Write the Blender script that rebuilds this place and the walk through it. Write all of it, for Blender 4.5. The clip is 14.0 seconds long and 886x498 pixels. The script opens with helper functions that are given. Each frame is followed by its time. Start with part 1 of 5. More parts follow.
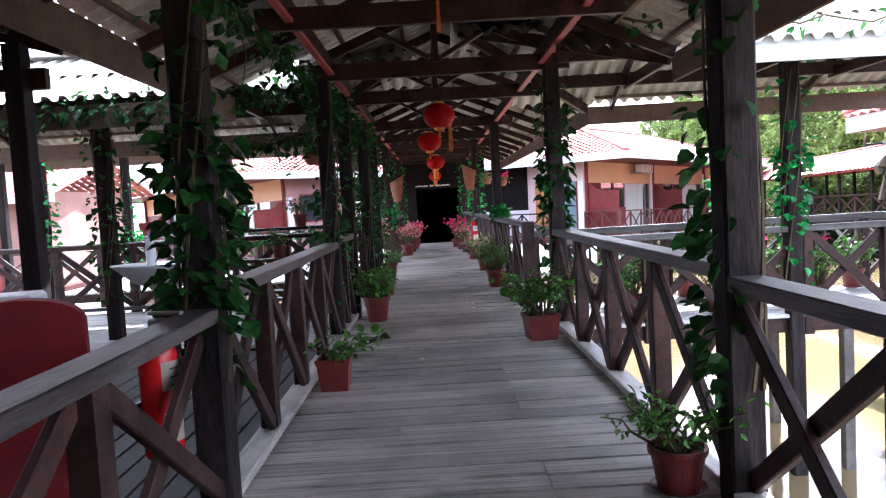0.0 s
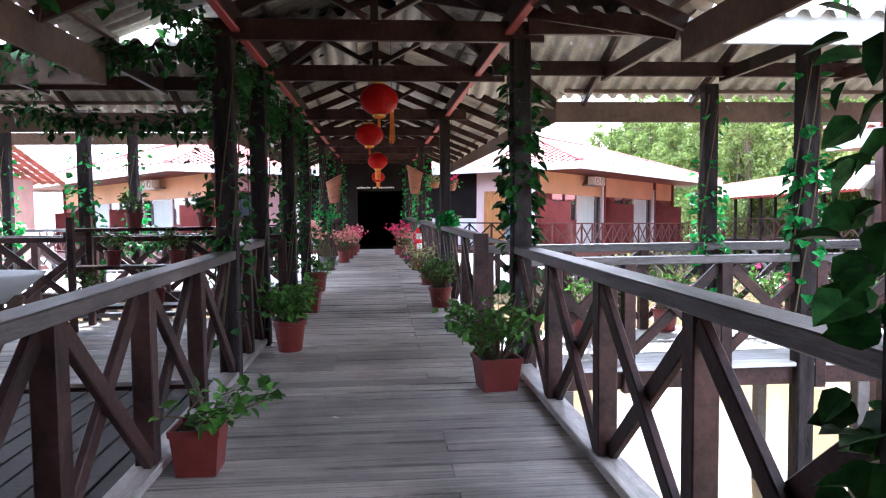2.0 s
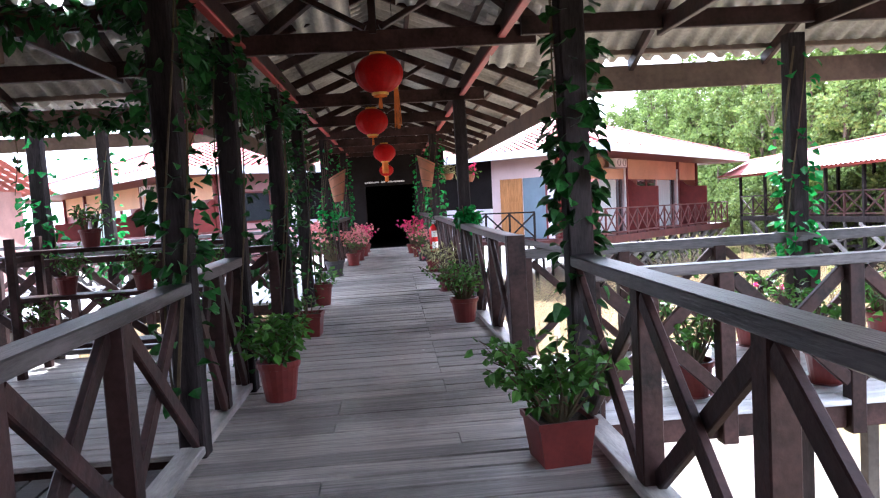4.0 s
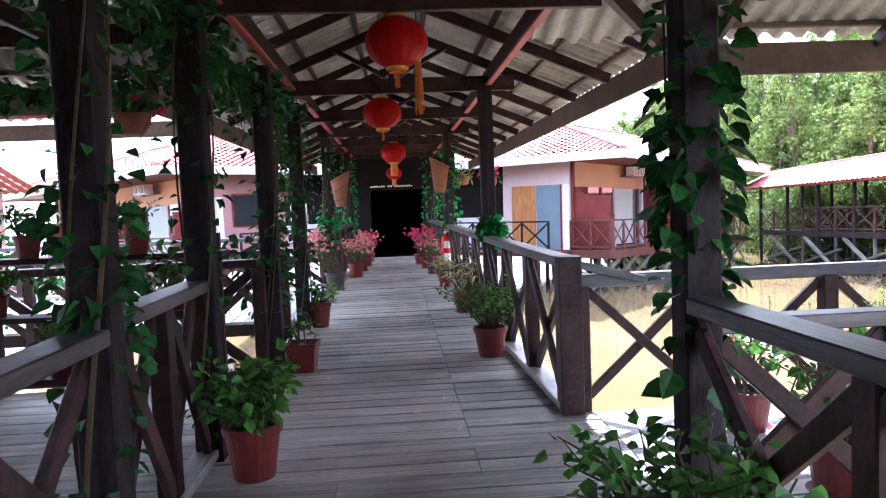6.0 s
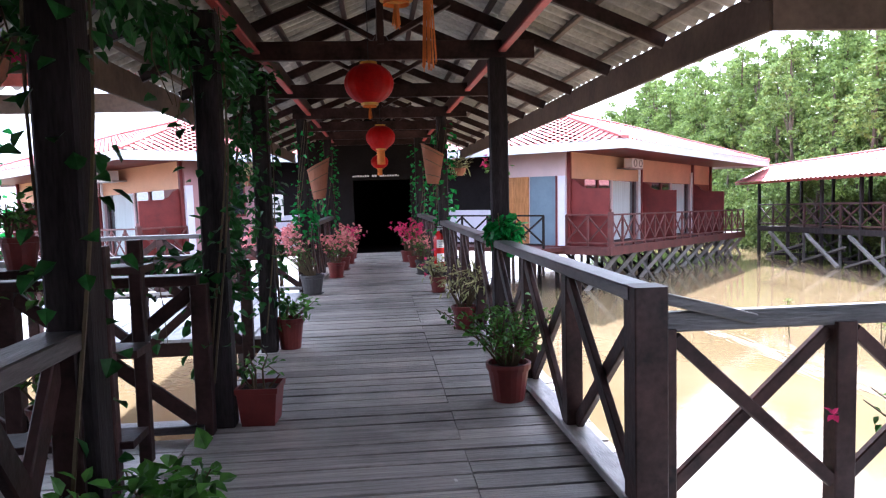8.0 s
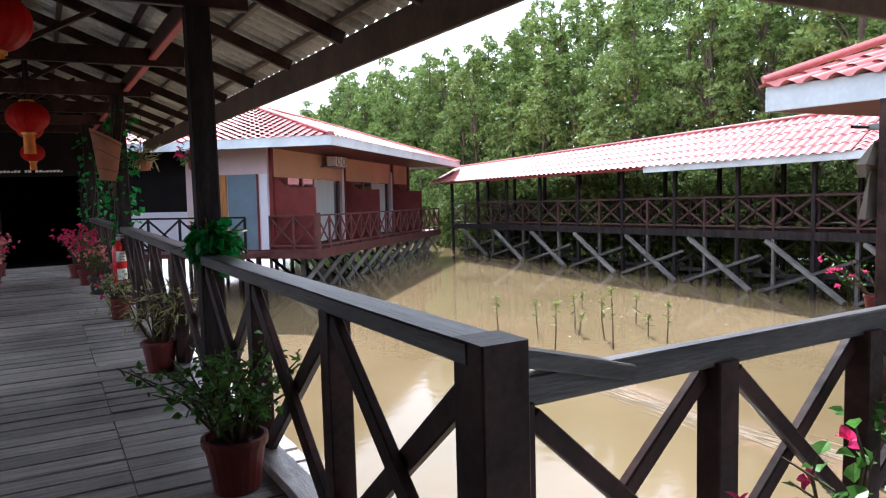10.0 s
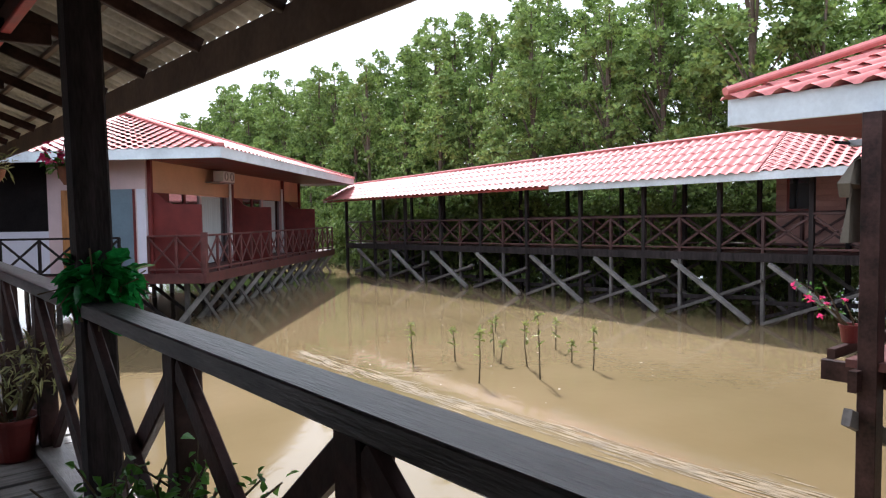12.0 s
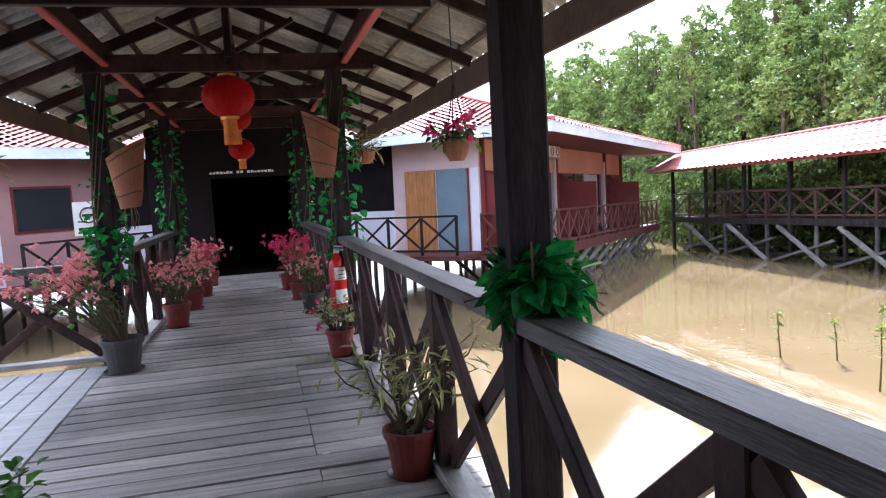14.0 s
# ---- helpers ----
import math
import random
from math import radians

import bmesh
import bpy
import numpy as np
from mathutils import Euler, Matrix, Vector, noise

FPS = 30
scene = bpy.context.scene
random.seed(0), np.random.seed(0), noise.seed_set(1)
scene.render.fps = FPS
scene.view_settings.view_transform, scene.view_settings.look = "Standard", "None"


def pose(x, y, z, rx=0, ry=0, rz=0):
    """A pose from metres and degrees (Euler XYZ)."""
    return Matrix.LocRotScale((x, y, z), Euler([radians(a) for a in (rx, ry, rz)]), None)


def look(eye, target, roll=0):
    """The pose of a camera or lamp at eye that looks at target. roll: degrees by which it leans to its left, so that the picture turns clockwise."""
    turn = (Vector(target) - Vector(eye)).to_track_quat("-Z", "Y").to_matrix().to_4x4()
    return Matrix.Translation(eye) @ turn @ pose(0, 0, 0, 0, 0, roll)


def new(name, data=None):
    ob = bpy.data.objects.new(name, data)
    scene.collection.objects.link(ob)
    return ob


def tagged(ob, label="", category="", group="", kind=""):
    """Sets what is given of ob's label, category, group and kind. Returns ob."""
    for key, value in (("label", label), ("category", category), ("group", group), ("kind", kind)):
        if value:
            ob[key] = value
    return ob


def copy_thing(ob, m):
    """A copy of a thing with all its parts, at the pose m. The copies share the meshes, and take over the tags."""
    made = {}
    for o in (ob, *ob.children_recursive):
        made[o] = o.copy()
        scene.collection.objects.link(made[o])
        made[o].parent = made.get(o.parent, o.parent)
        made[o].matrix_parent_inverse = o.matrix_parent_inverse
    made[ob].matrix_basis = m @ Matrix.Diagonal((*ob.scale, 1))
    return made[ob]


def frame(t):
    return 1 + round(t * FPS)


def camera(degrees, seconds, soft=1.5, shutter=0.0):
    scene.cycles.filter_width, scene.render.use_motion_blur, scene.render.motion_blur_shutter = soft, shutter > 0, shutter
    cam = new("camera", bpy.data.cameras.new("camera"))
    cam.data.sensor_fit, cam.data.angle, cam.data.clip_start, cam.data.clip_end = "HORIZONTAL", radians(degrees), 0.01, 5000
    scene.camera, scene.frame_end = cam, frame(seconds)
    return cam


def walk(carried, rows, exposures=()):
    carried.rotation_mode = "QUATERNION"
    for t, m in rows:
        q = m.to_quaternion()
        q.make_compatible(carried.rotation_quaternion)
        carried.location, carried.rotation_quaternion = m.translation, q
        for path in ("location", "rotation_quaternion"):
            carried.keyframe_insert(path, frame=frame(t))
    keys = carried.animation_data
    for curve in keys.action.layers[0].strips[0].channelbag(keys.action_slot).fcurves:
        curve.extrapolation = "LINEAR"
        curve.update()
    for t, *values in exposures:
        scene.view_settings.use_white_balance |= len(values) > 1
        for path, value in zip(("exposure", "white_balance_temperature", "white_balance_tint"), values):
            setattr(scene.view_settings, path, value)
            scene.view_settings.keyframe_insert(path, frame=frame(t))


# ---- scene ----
cam = camera(63.6, 14.0, soft=1.2)
METRES, EYE, TILT, LEAN, TURN = 10.0, 1.34, 0.0, 0.0, -0.6
ROWS = [
    (0.0, -0.003, 0.0, 0.0, -0.21, -3.72, 3.25),
    (0.5, 0.0002, 0.0442, -0.0033, -4.5, -3.54, 1.91),
    (1.0, 0.0055, 0.0865, -0.0034, -4.73, -3.05, 2.27),
    (1.5, 0.0102, 0.1239, 0.0004, -0.6, -3.3, 0.8),
    (2.0, 0.0079, 0.1616, -0.0009, -4.49, -3.44, 0.58),
    (2.5, 0.0087, 0.1937, 0.0011, -5.17, -3.67, 1.91),
    (3.0, 0.0146, 0.2356, 0.0028, -2.39, -3.67, 2.77),
    (5.5, 0.0014, 0.4156, 0.0083, -5.84, -5.07, 4.57),
    (6.0, 0.0002, 0.4532, 0.0072, -3.33, -3.68, 2.24),
    (6.5, 0.002, 0.4942, 0.0101, -5.88, -3.4, 1.62),
    (7.0, -0.0032, 0.5348, 0.0126, -11.86, -2.52, 1.85),
    (7.5, -0.0052, 0.5725, 0.0107, -9.33, -2.33, 2.7),
    (8.0, -0.0063, 0.6092, 0.0126, -4.69, -4.53, 1.57),
    (8.5, -0.0112, 0.6472, 0.0108, -12.11, -6.02, 0.9),
    (9.0, -0.009, 0.6802, 0.0114, -21.72, -6.36, 1.07),
    (11.5, 0.0236, 0.8623, 0.0099, -33.77, -3.7, 1.85),
    (12.0, 0.0228, 0.8908, 0.0112, -38.1, -3.94, 1.12),
    (12.5, 0.0255, 0.9165, 0.0092, -38.2, -3.78, 0.55),
    (13.0, 0.0295, 0.9507, 0.0095, -32.86, -4.51, -0.17),
    (13.5, 0.0216, 0.9843, 0.0087, -22.82, -3.92, 1.44),
    (14.0, 0.0132, 1.0161, 0.0123, -13.95, -5.1, 3.25),
]
EXPOSURES = [(0.0, 2.42, 5650, 17), (1.0, 2.6, 5640, 17), (1.6, 2.68, 5640, 17), (2.4, 2.58, 5630, 17), (3.2, 2.62, 5620, 17), (5.3, 2.58, 5480, 19), (8.0, 2.2, 5500, 19), (8.6, 2.12, 5500, 18), (9.2, 1.62, 5550, 16), (11.3, 0.88, 5980, 12), (12.6, 0.78, 5980, 12), (13.2, 0.92, 5880, 14), (14.0, 1.68, 5650, 16)]
walk(cam, [(t, pose(0, 0, EYE, TILT, LEAN, TURN) @ pose(METRES * x, METRES * y, METRES * z, 90 + pitch, roll, yaw)) for t, x, y, z, yaw, pitch, roll in ROWS], EXPOSURES)

# ---- light ----
def make_world():
    w = bpy.data.worlds.new("sky")
    scene.world = w
    w.use_nodes = True
    nt = w.node_tree
    sky = nt.nodes.new("ShaderNodeTexSky")
    sky.sky_type = "NISHITA"
    sky.sun_disc = False
    sky.sun_elevation = radians(47.3)
    sky.sun_rotation = radians(27)
    sky.air_density, sky.dust_density, sky.ozone_density = 1.2, 3.0, 1.0
    # a bright, broken layer of thin white cloud over the blue
    tc = nt.nodes.new("ShaderNodeTexCoord")
    no = nt.nodes.new("ShaderNodeTexNoise")
    no.inputs["Scale"].default_value = 2.2
    no.inputs["Detail"].default_value = 7
    nt.links.new(tc.outputs["Generated"], no.inputs["Vector"])
    mr = nt.nodes.new("ShaderNodeMapRange")
    mr.inputs[1].default_value, mr.inputs[2].default_value = 0.36, 0.6
    mr.inputs[3].default_value, mr.inputs[4].default_value = 0.45, 1.0
    nt.links.new(no.outputs[0], mr.inputs[0])
    mx = nt.nodes.new("ShaderNodeMix")
    mx.data_type = "RGBA"
    nt.links.new(mr.outputs[0], mx.inputs["Factor"])
    nt.links.new(sky.outputs[0], mx.inputs[6])
    mx.inputs[7].default_value = (7.6, 8.0, 8.6, 1)
    nt.links.new(mx.outputs[2], nt.nodes["Background"].inputs[0])
    nt.nodes["Background"].inputs[1].default_value = 0.15
    sun = new("sun", bpy.data.lights.new("sun", "SUN"))
    sun.data.energy = 4.8
    sun.data.angle = radians(0.6)
    sun.data.color = (1.0, 0.97, 0.92)
    sun.matrix_world = look((4.2, 8.2, 10.0), (0, 0, 0))


make_world()


# ---- materials ----
def material(name, base, rough=0.6, var=0.25, scale=6.0, bump=0.2, fine=60.0, stretch=(1, 1, 1), metal=0.0, tint=None,
             spec=0.4, rand=0.0, stain=0.0, trans=0.0, island=False):
    """A procedural surface: broad stains and fine grain over a base colour, with bump."""
    m = bpy.data.materials.new(name)
    m.use_nodes = True
    nt = m.node_tree
    L = nt.links.new
    bs = nt.nodes["Principled BSDF"]
    bs.inputs["Roughness"].default_value = rough
    bs.inputs["Metallic"].default_value = metal
    bs.inputs["Specular IOR Level"].default_value = spec
    tc = nt.nodes.new("ShaderNodeTexCoord")
    mp = nt.nodes.new("ShaderNodeMapping")
    mp.inputs["Scale"].default_value = stretch
    L(tc.outputs["Object"], mp.inputs[0])
    if rand or island:
        info = nt.nodes.new("ShaderNodeObjectInfo" if not island else "ShaderNodeNewGeometry")
        rnd = info.outputs["Random"] if not island else info.outputs["Random Per Island"]
        add = nt.nodes.new("ShaderNodeVectorMath")
        add.operation = "MULTIPLY_ADD"
        L(rnd, add.inputs[0])
        add.inputs[1].default_value = (17.0, 31.0, 23.0)
        L(mp.outputs[0], add.inputs[2])
        co = add.outputs[0]
    else:
        co = mp.outputs[0]
    broad = nt.nodes.new("ShaderNodeTexNoise")
    broad.inputs["Scale"].default_value = scale
    broad.inputs["Detail"].default_value = 6
    L(co, broad.inputs["Vector"])
    grain = nt.nodes.new("ShaderNodeTexNoise")
    grain.inputs["Scale"].default_value = fine
    grain.inputs["Detail"].default_value = 4
    L(co, grain.inputs["Vector"])
    mixf = nt.nodes.new("ShaderNodeMath")
    mixf.operation = "MULTIPLY_ADD"
    L(grain.outputs[0], mixf.inputs[0])
    mixf.inputs[1].default_value = 0.45
    L(broad.outputs[0], mixf.inputs[2])
    ramp = nt.nodes.new("ShaderNodeValToRGB")
    lo = [max(0, c * (1 - var)) for c in base]
    hi = [min(1, c * (1 + var)) for c in (tint or base)]
    ramp.color_ramp.elements[0].position, ramp.color_ramp.elements[1].position = 0.48, 0.98
    ramp.color_ramp.elements[0].color = (*lo, 1)
    ramp.color_ramp.elements[1].color = (*hi, 1)
    L(mixf.outputs[0], ramp.inputs[0])
    col = ramp.outputs[0]
    if stain:
        st = nt.nodes.new("ShaderNodeTexNoise")
        st.inputs["Scale"].default_value = scale * 0.35
        st.inputs["Detail"].default_value = 8
        st.inputs["Roughness"].default_value = 0.7
        L(co, st.inputs["Vector"])
        rr = nt.nodes.new("ShaderNodeMapRange")
        rr.inputs[1].default_value, rr.inputs[2].default_value = 0.48, 0.68
        rr.inputs[3].default_value, rr.inputs[4].default_value = 1.0, 1.0 - stain
        L(st.outputs[0], rr.inputs[0])
        mu = nt.nodes.new("ShaderNodeVectorMath")
        mu.operation = "SCALE"
        L(col, mu.inputs[0])
        L(rr.outputs[0], mu.inputs["Scale"])
        col = mu.outputs[0]
    if rand:
        hs = nt.nodes.new("ShaderNodeHueSaturation")
        mr = nt.nodes.new("ShaderNodeMapRange")
        mr.inputs[3].default_value, mr.inputs[4].default_value = 1 - rand, 1 + rand
        L(rnd, mr.inputs[0])
        L(mr.outputs[0], hs.inputs["Value"])
        L(col, hs.inputs["Color"])
        col = hs.outputs[0]
    L(col, bs.inputs["Base Color"])
    rg = nt.nodes.new("ShaderNodeMapRange")
    rg.inputs[3].default_value, rg.inputs[4].default_value = rough * 0.8, min(1, rough * 1.25)
    L(broad.outputs[0], rg.inputs[0])
    L(rg.outputs[0], bs.inputs["Roughness"])
    if bump:
        bp = nt.nodes.new("ShaderNodeBump")
        bp.inputs["Strength"].default_value = bump
        bp.inputs["Distance"].default_value = 0.01
        L(mixf.outputs[0], bp.inputs["Height"])
        L(bp.outputs[0], bs.inputs["Normal"])
    if trans:
        tr = nt.nodes.new("ShaderNodeBsdfTranslucent")
        L(col, tr.inputs[0])
        mx = nt.nodes.new("ShaderNodeMixShader")
        mx.inputs[0].default_value = trans
        L(bs.outputs[0], mx.inputs[1])
        L(tr.outputs[0], mx.inputs[2])
        L(mx.outputs[0], nt.nodes["Material Output"].inputs[0])
    return m


def soiled(m, scale, amount):
    """Dirt that runs on over many boards: broad irregular patches, darker and damp."""
    nt = m.node_tree
    bs = nt.nodes["Principled BSDF"]
    geo = nt.nodes.new("ShaderNodeNewGeometry")
    no = nt.nodes.new("ShaderNodeTexNoise")
    no.inputs["Scale"].default_value = scale
    no.inputs["Detail"].default_value = 9
    no.inputs["Roughness"].default_value = 0.66
    nt.links.new(geo.outputs["Position"], no.inputs["Vector"])
    rr = nt.nodes.new("ShaderNodeMapRange")
    rr.inputs[1].default_value, rr.inputs[2].default_value = 0.44, 0.66
    rr.inputs[3].default_value, rr.inputs[4].default_value = 1.0, 1.0 - amount
    nt.links.new(no.outputs[0], rr.inputs[0])
    mu = nt.nodes.new("ShaderNodeVectorMath")
    mu.operation = "SCALE"
    nt.links.new(bs.inputs["Base Color"].links[0].from_socket, mu.inputs[0])
    nt.links.new(rr.outputs[0], mu.inputs["Scale"])
    nt.links.new(mu.outputs[0], bs.inputs["Base Color"])


PLANK = material("weathered_deck_wood", (0.43, 0.395, 0.36), 0.42, 0.42, 3.0, 0.6, 26, (0.8, 5, 5), rand=0.28, stain=0.5, spec=0.6)
soiled(PLANK, 0.6, 0.66)
# darkened plank colour, standing in for the shade on the dining platform
PLANK_SHADED = material("shaded_floor_wood", (0.038, 0.033, 0.031), 0.6, 0.4, 3.0, 0.5, 26, (0.6, 7, 7), rand=0.25, stain=0.35)
# pale base colour stands in for sunlight on the right side deck
PLANK_PALE = material("pale_deck_wood", (0.5, 0.5, 0.5), 0.6, 0.25, 3.0, 0.5, 26, (0.6, 7, 7), rand=0.15, stain=0.2)
WOOD = material("dark_stained_wood", (0.017, 0.0095, 0.0085), 0.45, 0.5, 4.0, 0.5, 30, (1, 1, 1), rand=0.3, tint=(0.046, 0.023, 0.02), stain=0.3, spec=0.2)
CAP = material("worn_rail_wood", (0.022, 0.0175, 0.016), 0.4, 0.6, 4.0, 0.7, 34, (0.35, 3, 3), rand=0.2, tint=(0.092, 0.082, 0.08), stain=0.55, spec=0.5)
soiled(CAP, 2.6, 0.5)
FASCIA = material("bare_fascia_wood", (0.16, 0.112, 0.085), 0.7, 0.35, 2.5, 0.4, 20, (1, 1, 1), rand=0.15, stain=0.35)
POSTWOOD = material("rough_post_wood", (0.012, 0.0095, 0.0095), 0.65, 0.5, 3.0, 0.6, 24, (4, 4, 0.6), rand=0.2, tint=(0.03, 0.024, 0.024), stain=0.35, spec=0.12)
REDWOOD = material("red_painted_wood", (0.3, 0.05, 0.035), 0.5, 0.3, 4, 0.2, 40, stain=0.3)
BRIGHTRED = material("red_strip_paint", (0.34, 0.05, 0.045), 0.5, 0.3, 4, 0.2, 40, stain=0.4)
MAROON = material("maroon_painted_board", (0.15, 0.025, 0.022), 0.5, 0.25, 3, 0.2, 40, (1, 1, 1), stain=0.25, rand=0.08)
BALUSTER = material("faded_maroon_rail_wood", (0.115, 0.04, 0.036), 0.55, 0.35, 4, 0.3, 40, stain=0.3, rand=0.15)
SHEET = material("fibre_cement_sheet", (0.46, 0.44, 0.4), 0.8, 0.4, 1.6, 0.3, 30, stain=0.6)
TILE = material("red_tile_sheet", (0.5, 0.15, 0.14), 0.5, 0.22, 0.8, 0.1, 14, stain=0.2, tint=(0.56, 0.22, 0.205), spec=0.13)
WHITEFASCIA = material("pale_blue_painted_fascia", (0.62, 0.67, 0.7), 0.5, 0.15, 1.5, 0.15, 20, stain=0.25)
PINKWALL = material("pale_pink_wall_paint", (0.66, 0.5, 0.5), 0.8, 0.1, 1.2, 0.1, 30, stain=0.12)
DUSKY = material("dusky_rose_wall_paint", (0.4, 0.22, 0.22), 0.8, 0.12, 1.2, 0.1, 30, stain=0.15)
PEACH = material("peach_wall_paint", (0.68, 0.42, 0.27), 0.8, 0.1, 1.2, 0.1, 30, stain=0.12)
WHITEWALL = material("lilac_white_wall_paint", (0.7, 0.68, 0.76), 0.8, 0.08, 1.2, 0.1, 30, stain=0.12)
DOORWOOD = material("varnished_door_wood", (0.42, 0.19, 0.07), 0.4, 0.3, 3, 0.2, 30, (6, 6, 0.8), stain=0.2)
DOORBLUE = material("grey_blue_door_paint", (0.16, 0.22, 0.27), 0.45, 0.12, 2, 0.1, 30, stain=0.1)
# near-black: shade put into the colour of the hall and window opening
DARK = material("shade_black_interior", (0.012, 0.010, 0.010), 0.8, 0.4, 2, 0.1, 20, spec=0.08)
FARRAIL = material("dark_red_brown_rail_wood", (0.06, 0.026, 0.023), 0.55, 0.35, 4, 0.3, 40, stain=0.3, rand=0.2)
STRUT = material("bleached_strut_wood", (0.2, 0.185, 0.17), 0.8, 0.35, 3, 0.5, 20, rand=0.25, stain=0.45)
STILT = material("grey_stilt_wood", (0.115, 0.104, 0.096), 0.8, 0.4, 3, 0.5, 20, rand=0.25, stain=0.45)
TERRA = material("terracotta_plastic", (0.145, 0.022, 0.018), 0.45, 0.22, 6, 0.12, 40, rand=0.15, stain=0.2)
DARKPOT = material("dark_grey_plastic_pot", (0.05, 0.045, 0.045), 0.5, 0.3, 6, 0.1, 40)
CLAY = material("bare_clay_pot", (0.27, 0.11, 0.06), 0.8, 0.2, 5, 0.3, 50, stain=0.25)
SOIL = material("potting_soil", (0.035, 0.024, 0.017), 0.95, 0.5, 20, 1.0, 90)
STEM = material("green_brown_stem", (0.1, 0.075, 0.04), 0.8, 0.4, 10, 0.3, 60)
LEAF = material("glossy_green_leaf", (0.04, 0.13, 0.025), 0.4, 0.6, 2.5, 0.05, 30, tint=(0.09, 0.24, 0.035), trans=0.3, island=True)
VINELEAF_ONE = material("deep_green_single_leaf", (0.009, 0.042, 0.011), 0.4, 0.5, 2.5, 0.05, 30, tint=(0.024, 0.1, 0.021), trans=0.25, rand=0.5, spec=0.2)
PLASTICLEAF_ONE = material("shiny_plastic_single_leaf", (0.012, 0.16, 0.04), 0.25, 0.5, 2.5, 0.05, 30, tint=(0.03, 0.28, 0.06), trans=0.3, rand=0.55)
VINELEAF = material("deep_green_vine_leaf", (0.008, 0.034, 0.01), 0.4, 0.6, 2.5, 0.05, 30, tint=(0.028, 0.12, 0.026), trans=0.3, island=True, spec=0.2)
PLASTICLEAF = material("shiny_plastic_leaf", (0.012, 0.16, 0.04), 0.25, 0.5, 2.5, 0.05, 30, tint=(0.03, 0.3, 0.06), trans=0.3, island=True)
PALELEAF = material("pale_variegated_leaf", (0.2, 0.25, 0.09), 0.5, 0.5, 2.5, 0.05, 30, tint=(0.42, 0.42, 0.2), trans=0.3, island=True)
PETAL = material("pink_bougainvillea_bract", (0.78, 0.19, 0.22), 0.6, 0.3, 2.5, 0.05, 30, tint=(0.88, 0.38, 0.36), trans=0.35, island=True)
PETALDEEP = material("magenta_bougainvillea_bract", (0.75, 0.05, 0.2), 0.6, 0.3, 2.5, 0.05, 30, trans=0.35, island=True)
CROWN = material("mangrove_foliage", (0.062, 0.122, 0.034), 0.5, 0.6, 0.25, 0.0, 6, tint=(0.205, 0.285, 0.075), trans=0.25, island=True, spec=0.3)
BARK = material("mangrove_bark", (0.12, 0.09, 0.065), 0.9, 0.4, 3, 0.5, 20)
LANTERN = material("red_lantern_silk", (0.5, 0.008, 0.005), 0.45, 0.3, 4, 0.1, 60, trans=0.38, spec=0.18)
GOLD = material("gold_trim", (0.7, 0.36, 0.06), 0.4, 0.3, 12, 0.1, 60, metal=0.3)
TASSEL = material("orange_tassel_thread", (0.7, 0.2, 0.03), 0.7, 0.3, 12, 0.3, 90)
METAL = material("grey_metal", (0.3, 0.3, 0.3), 0.4, 0.2, 6, 0.1, 40, metal=0.8)
EXTRED = material("red_enamel", (0.55, 0.015, 0.015), 0.25, 0.12, 4, 0.03, 40)
PAPER = material("white_label", (0.75, 0.74, 0.7), 0.6, 0.08, 8, 0.0, 60)
# beige label, dimmed in colour for the shade at the left extinguisher
DIMLABEL = material("dim_beige_label", (0.36, 0.3, 0.24), 0.7, 0.2, 8, 0.0, 60)
BLACK = material("black_rubber", (0.015, 0.015, 0.016), 0.5, 0.2, 8, 0.05, 60)
FABRIC = material("red_chair_cloth", (0.17, 0.008, 0.011), 0.75, 0.3, 5, 0.3, 120)
WHITEPL = material("white_plastic", (0.7, 0.71, 0.72), 0.4, 0.08, 4, 0.03, 30, stain=0.1)
CURTAIN = material("pale_curtain", (0.5, 0.56, 0.56), 0.8, 0.15, 2, 0.3, 20, (8, 8, 0.3))
BOARDS = material("pinkish_weatherboard", (0.36, 0.2, 0.17), 0.7, 0.2, 2, 0.2, 30, stain=0.25, rand=0.08)
SIGNWHITE = material("white_sign_letters", (0.8, 0.8, 0.8), 0.5, 0.05, 5, 0.0, 30)


def glass_material():
    m = bpy.data.materials.new("window_glass")
    m.use_nodes = True
    bs = m.node_tree.nodes["Principled BSDF"]
    bs.inputs["Base Color"].default_value = (0.03, 0.035, 0.04, 1)
    bs.inputs["Roughness"].default_value = 0.06
    bs.inputs["Specular IOR Level"].default_value = 1.0
    bs.inputs["IOR"].default_value = 1.9
    return m


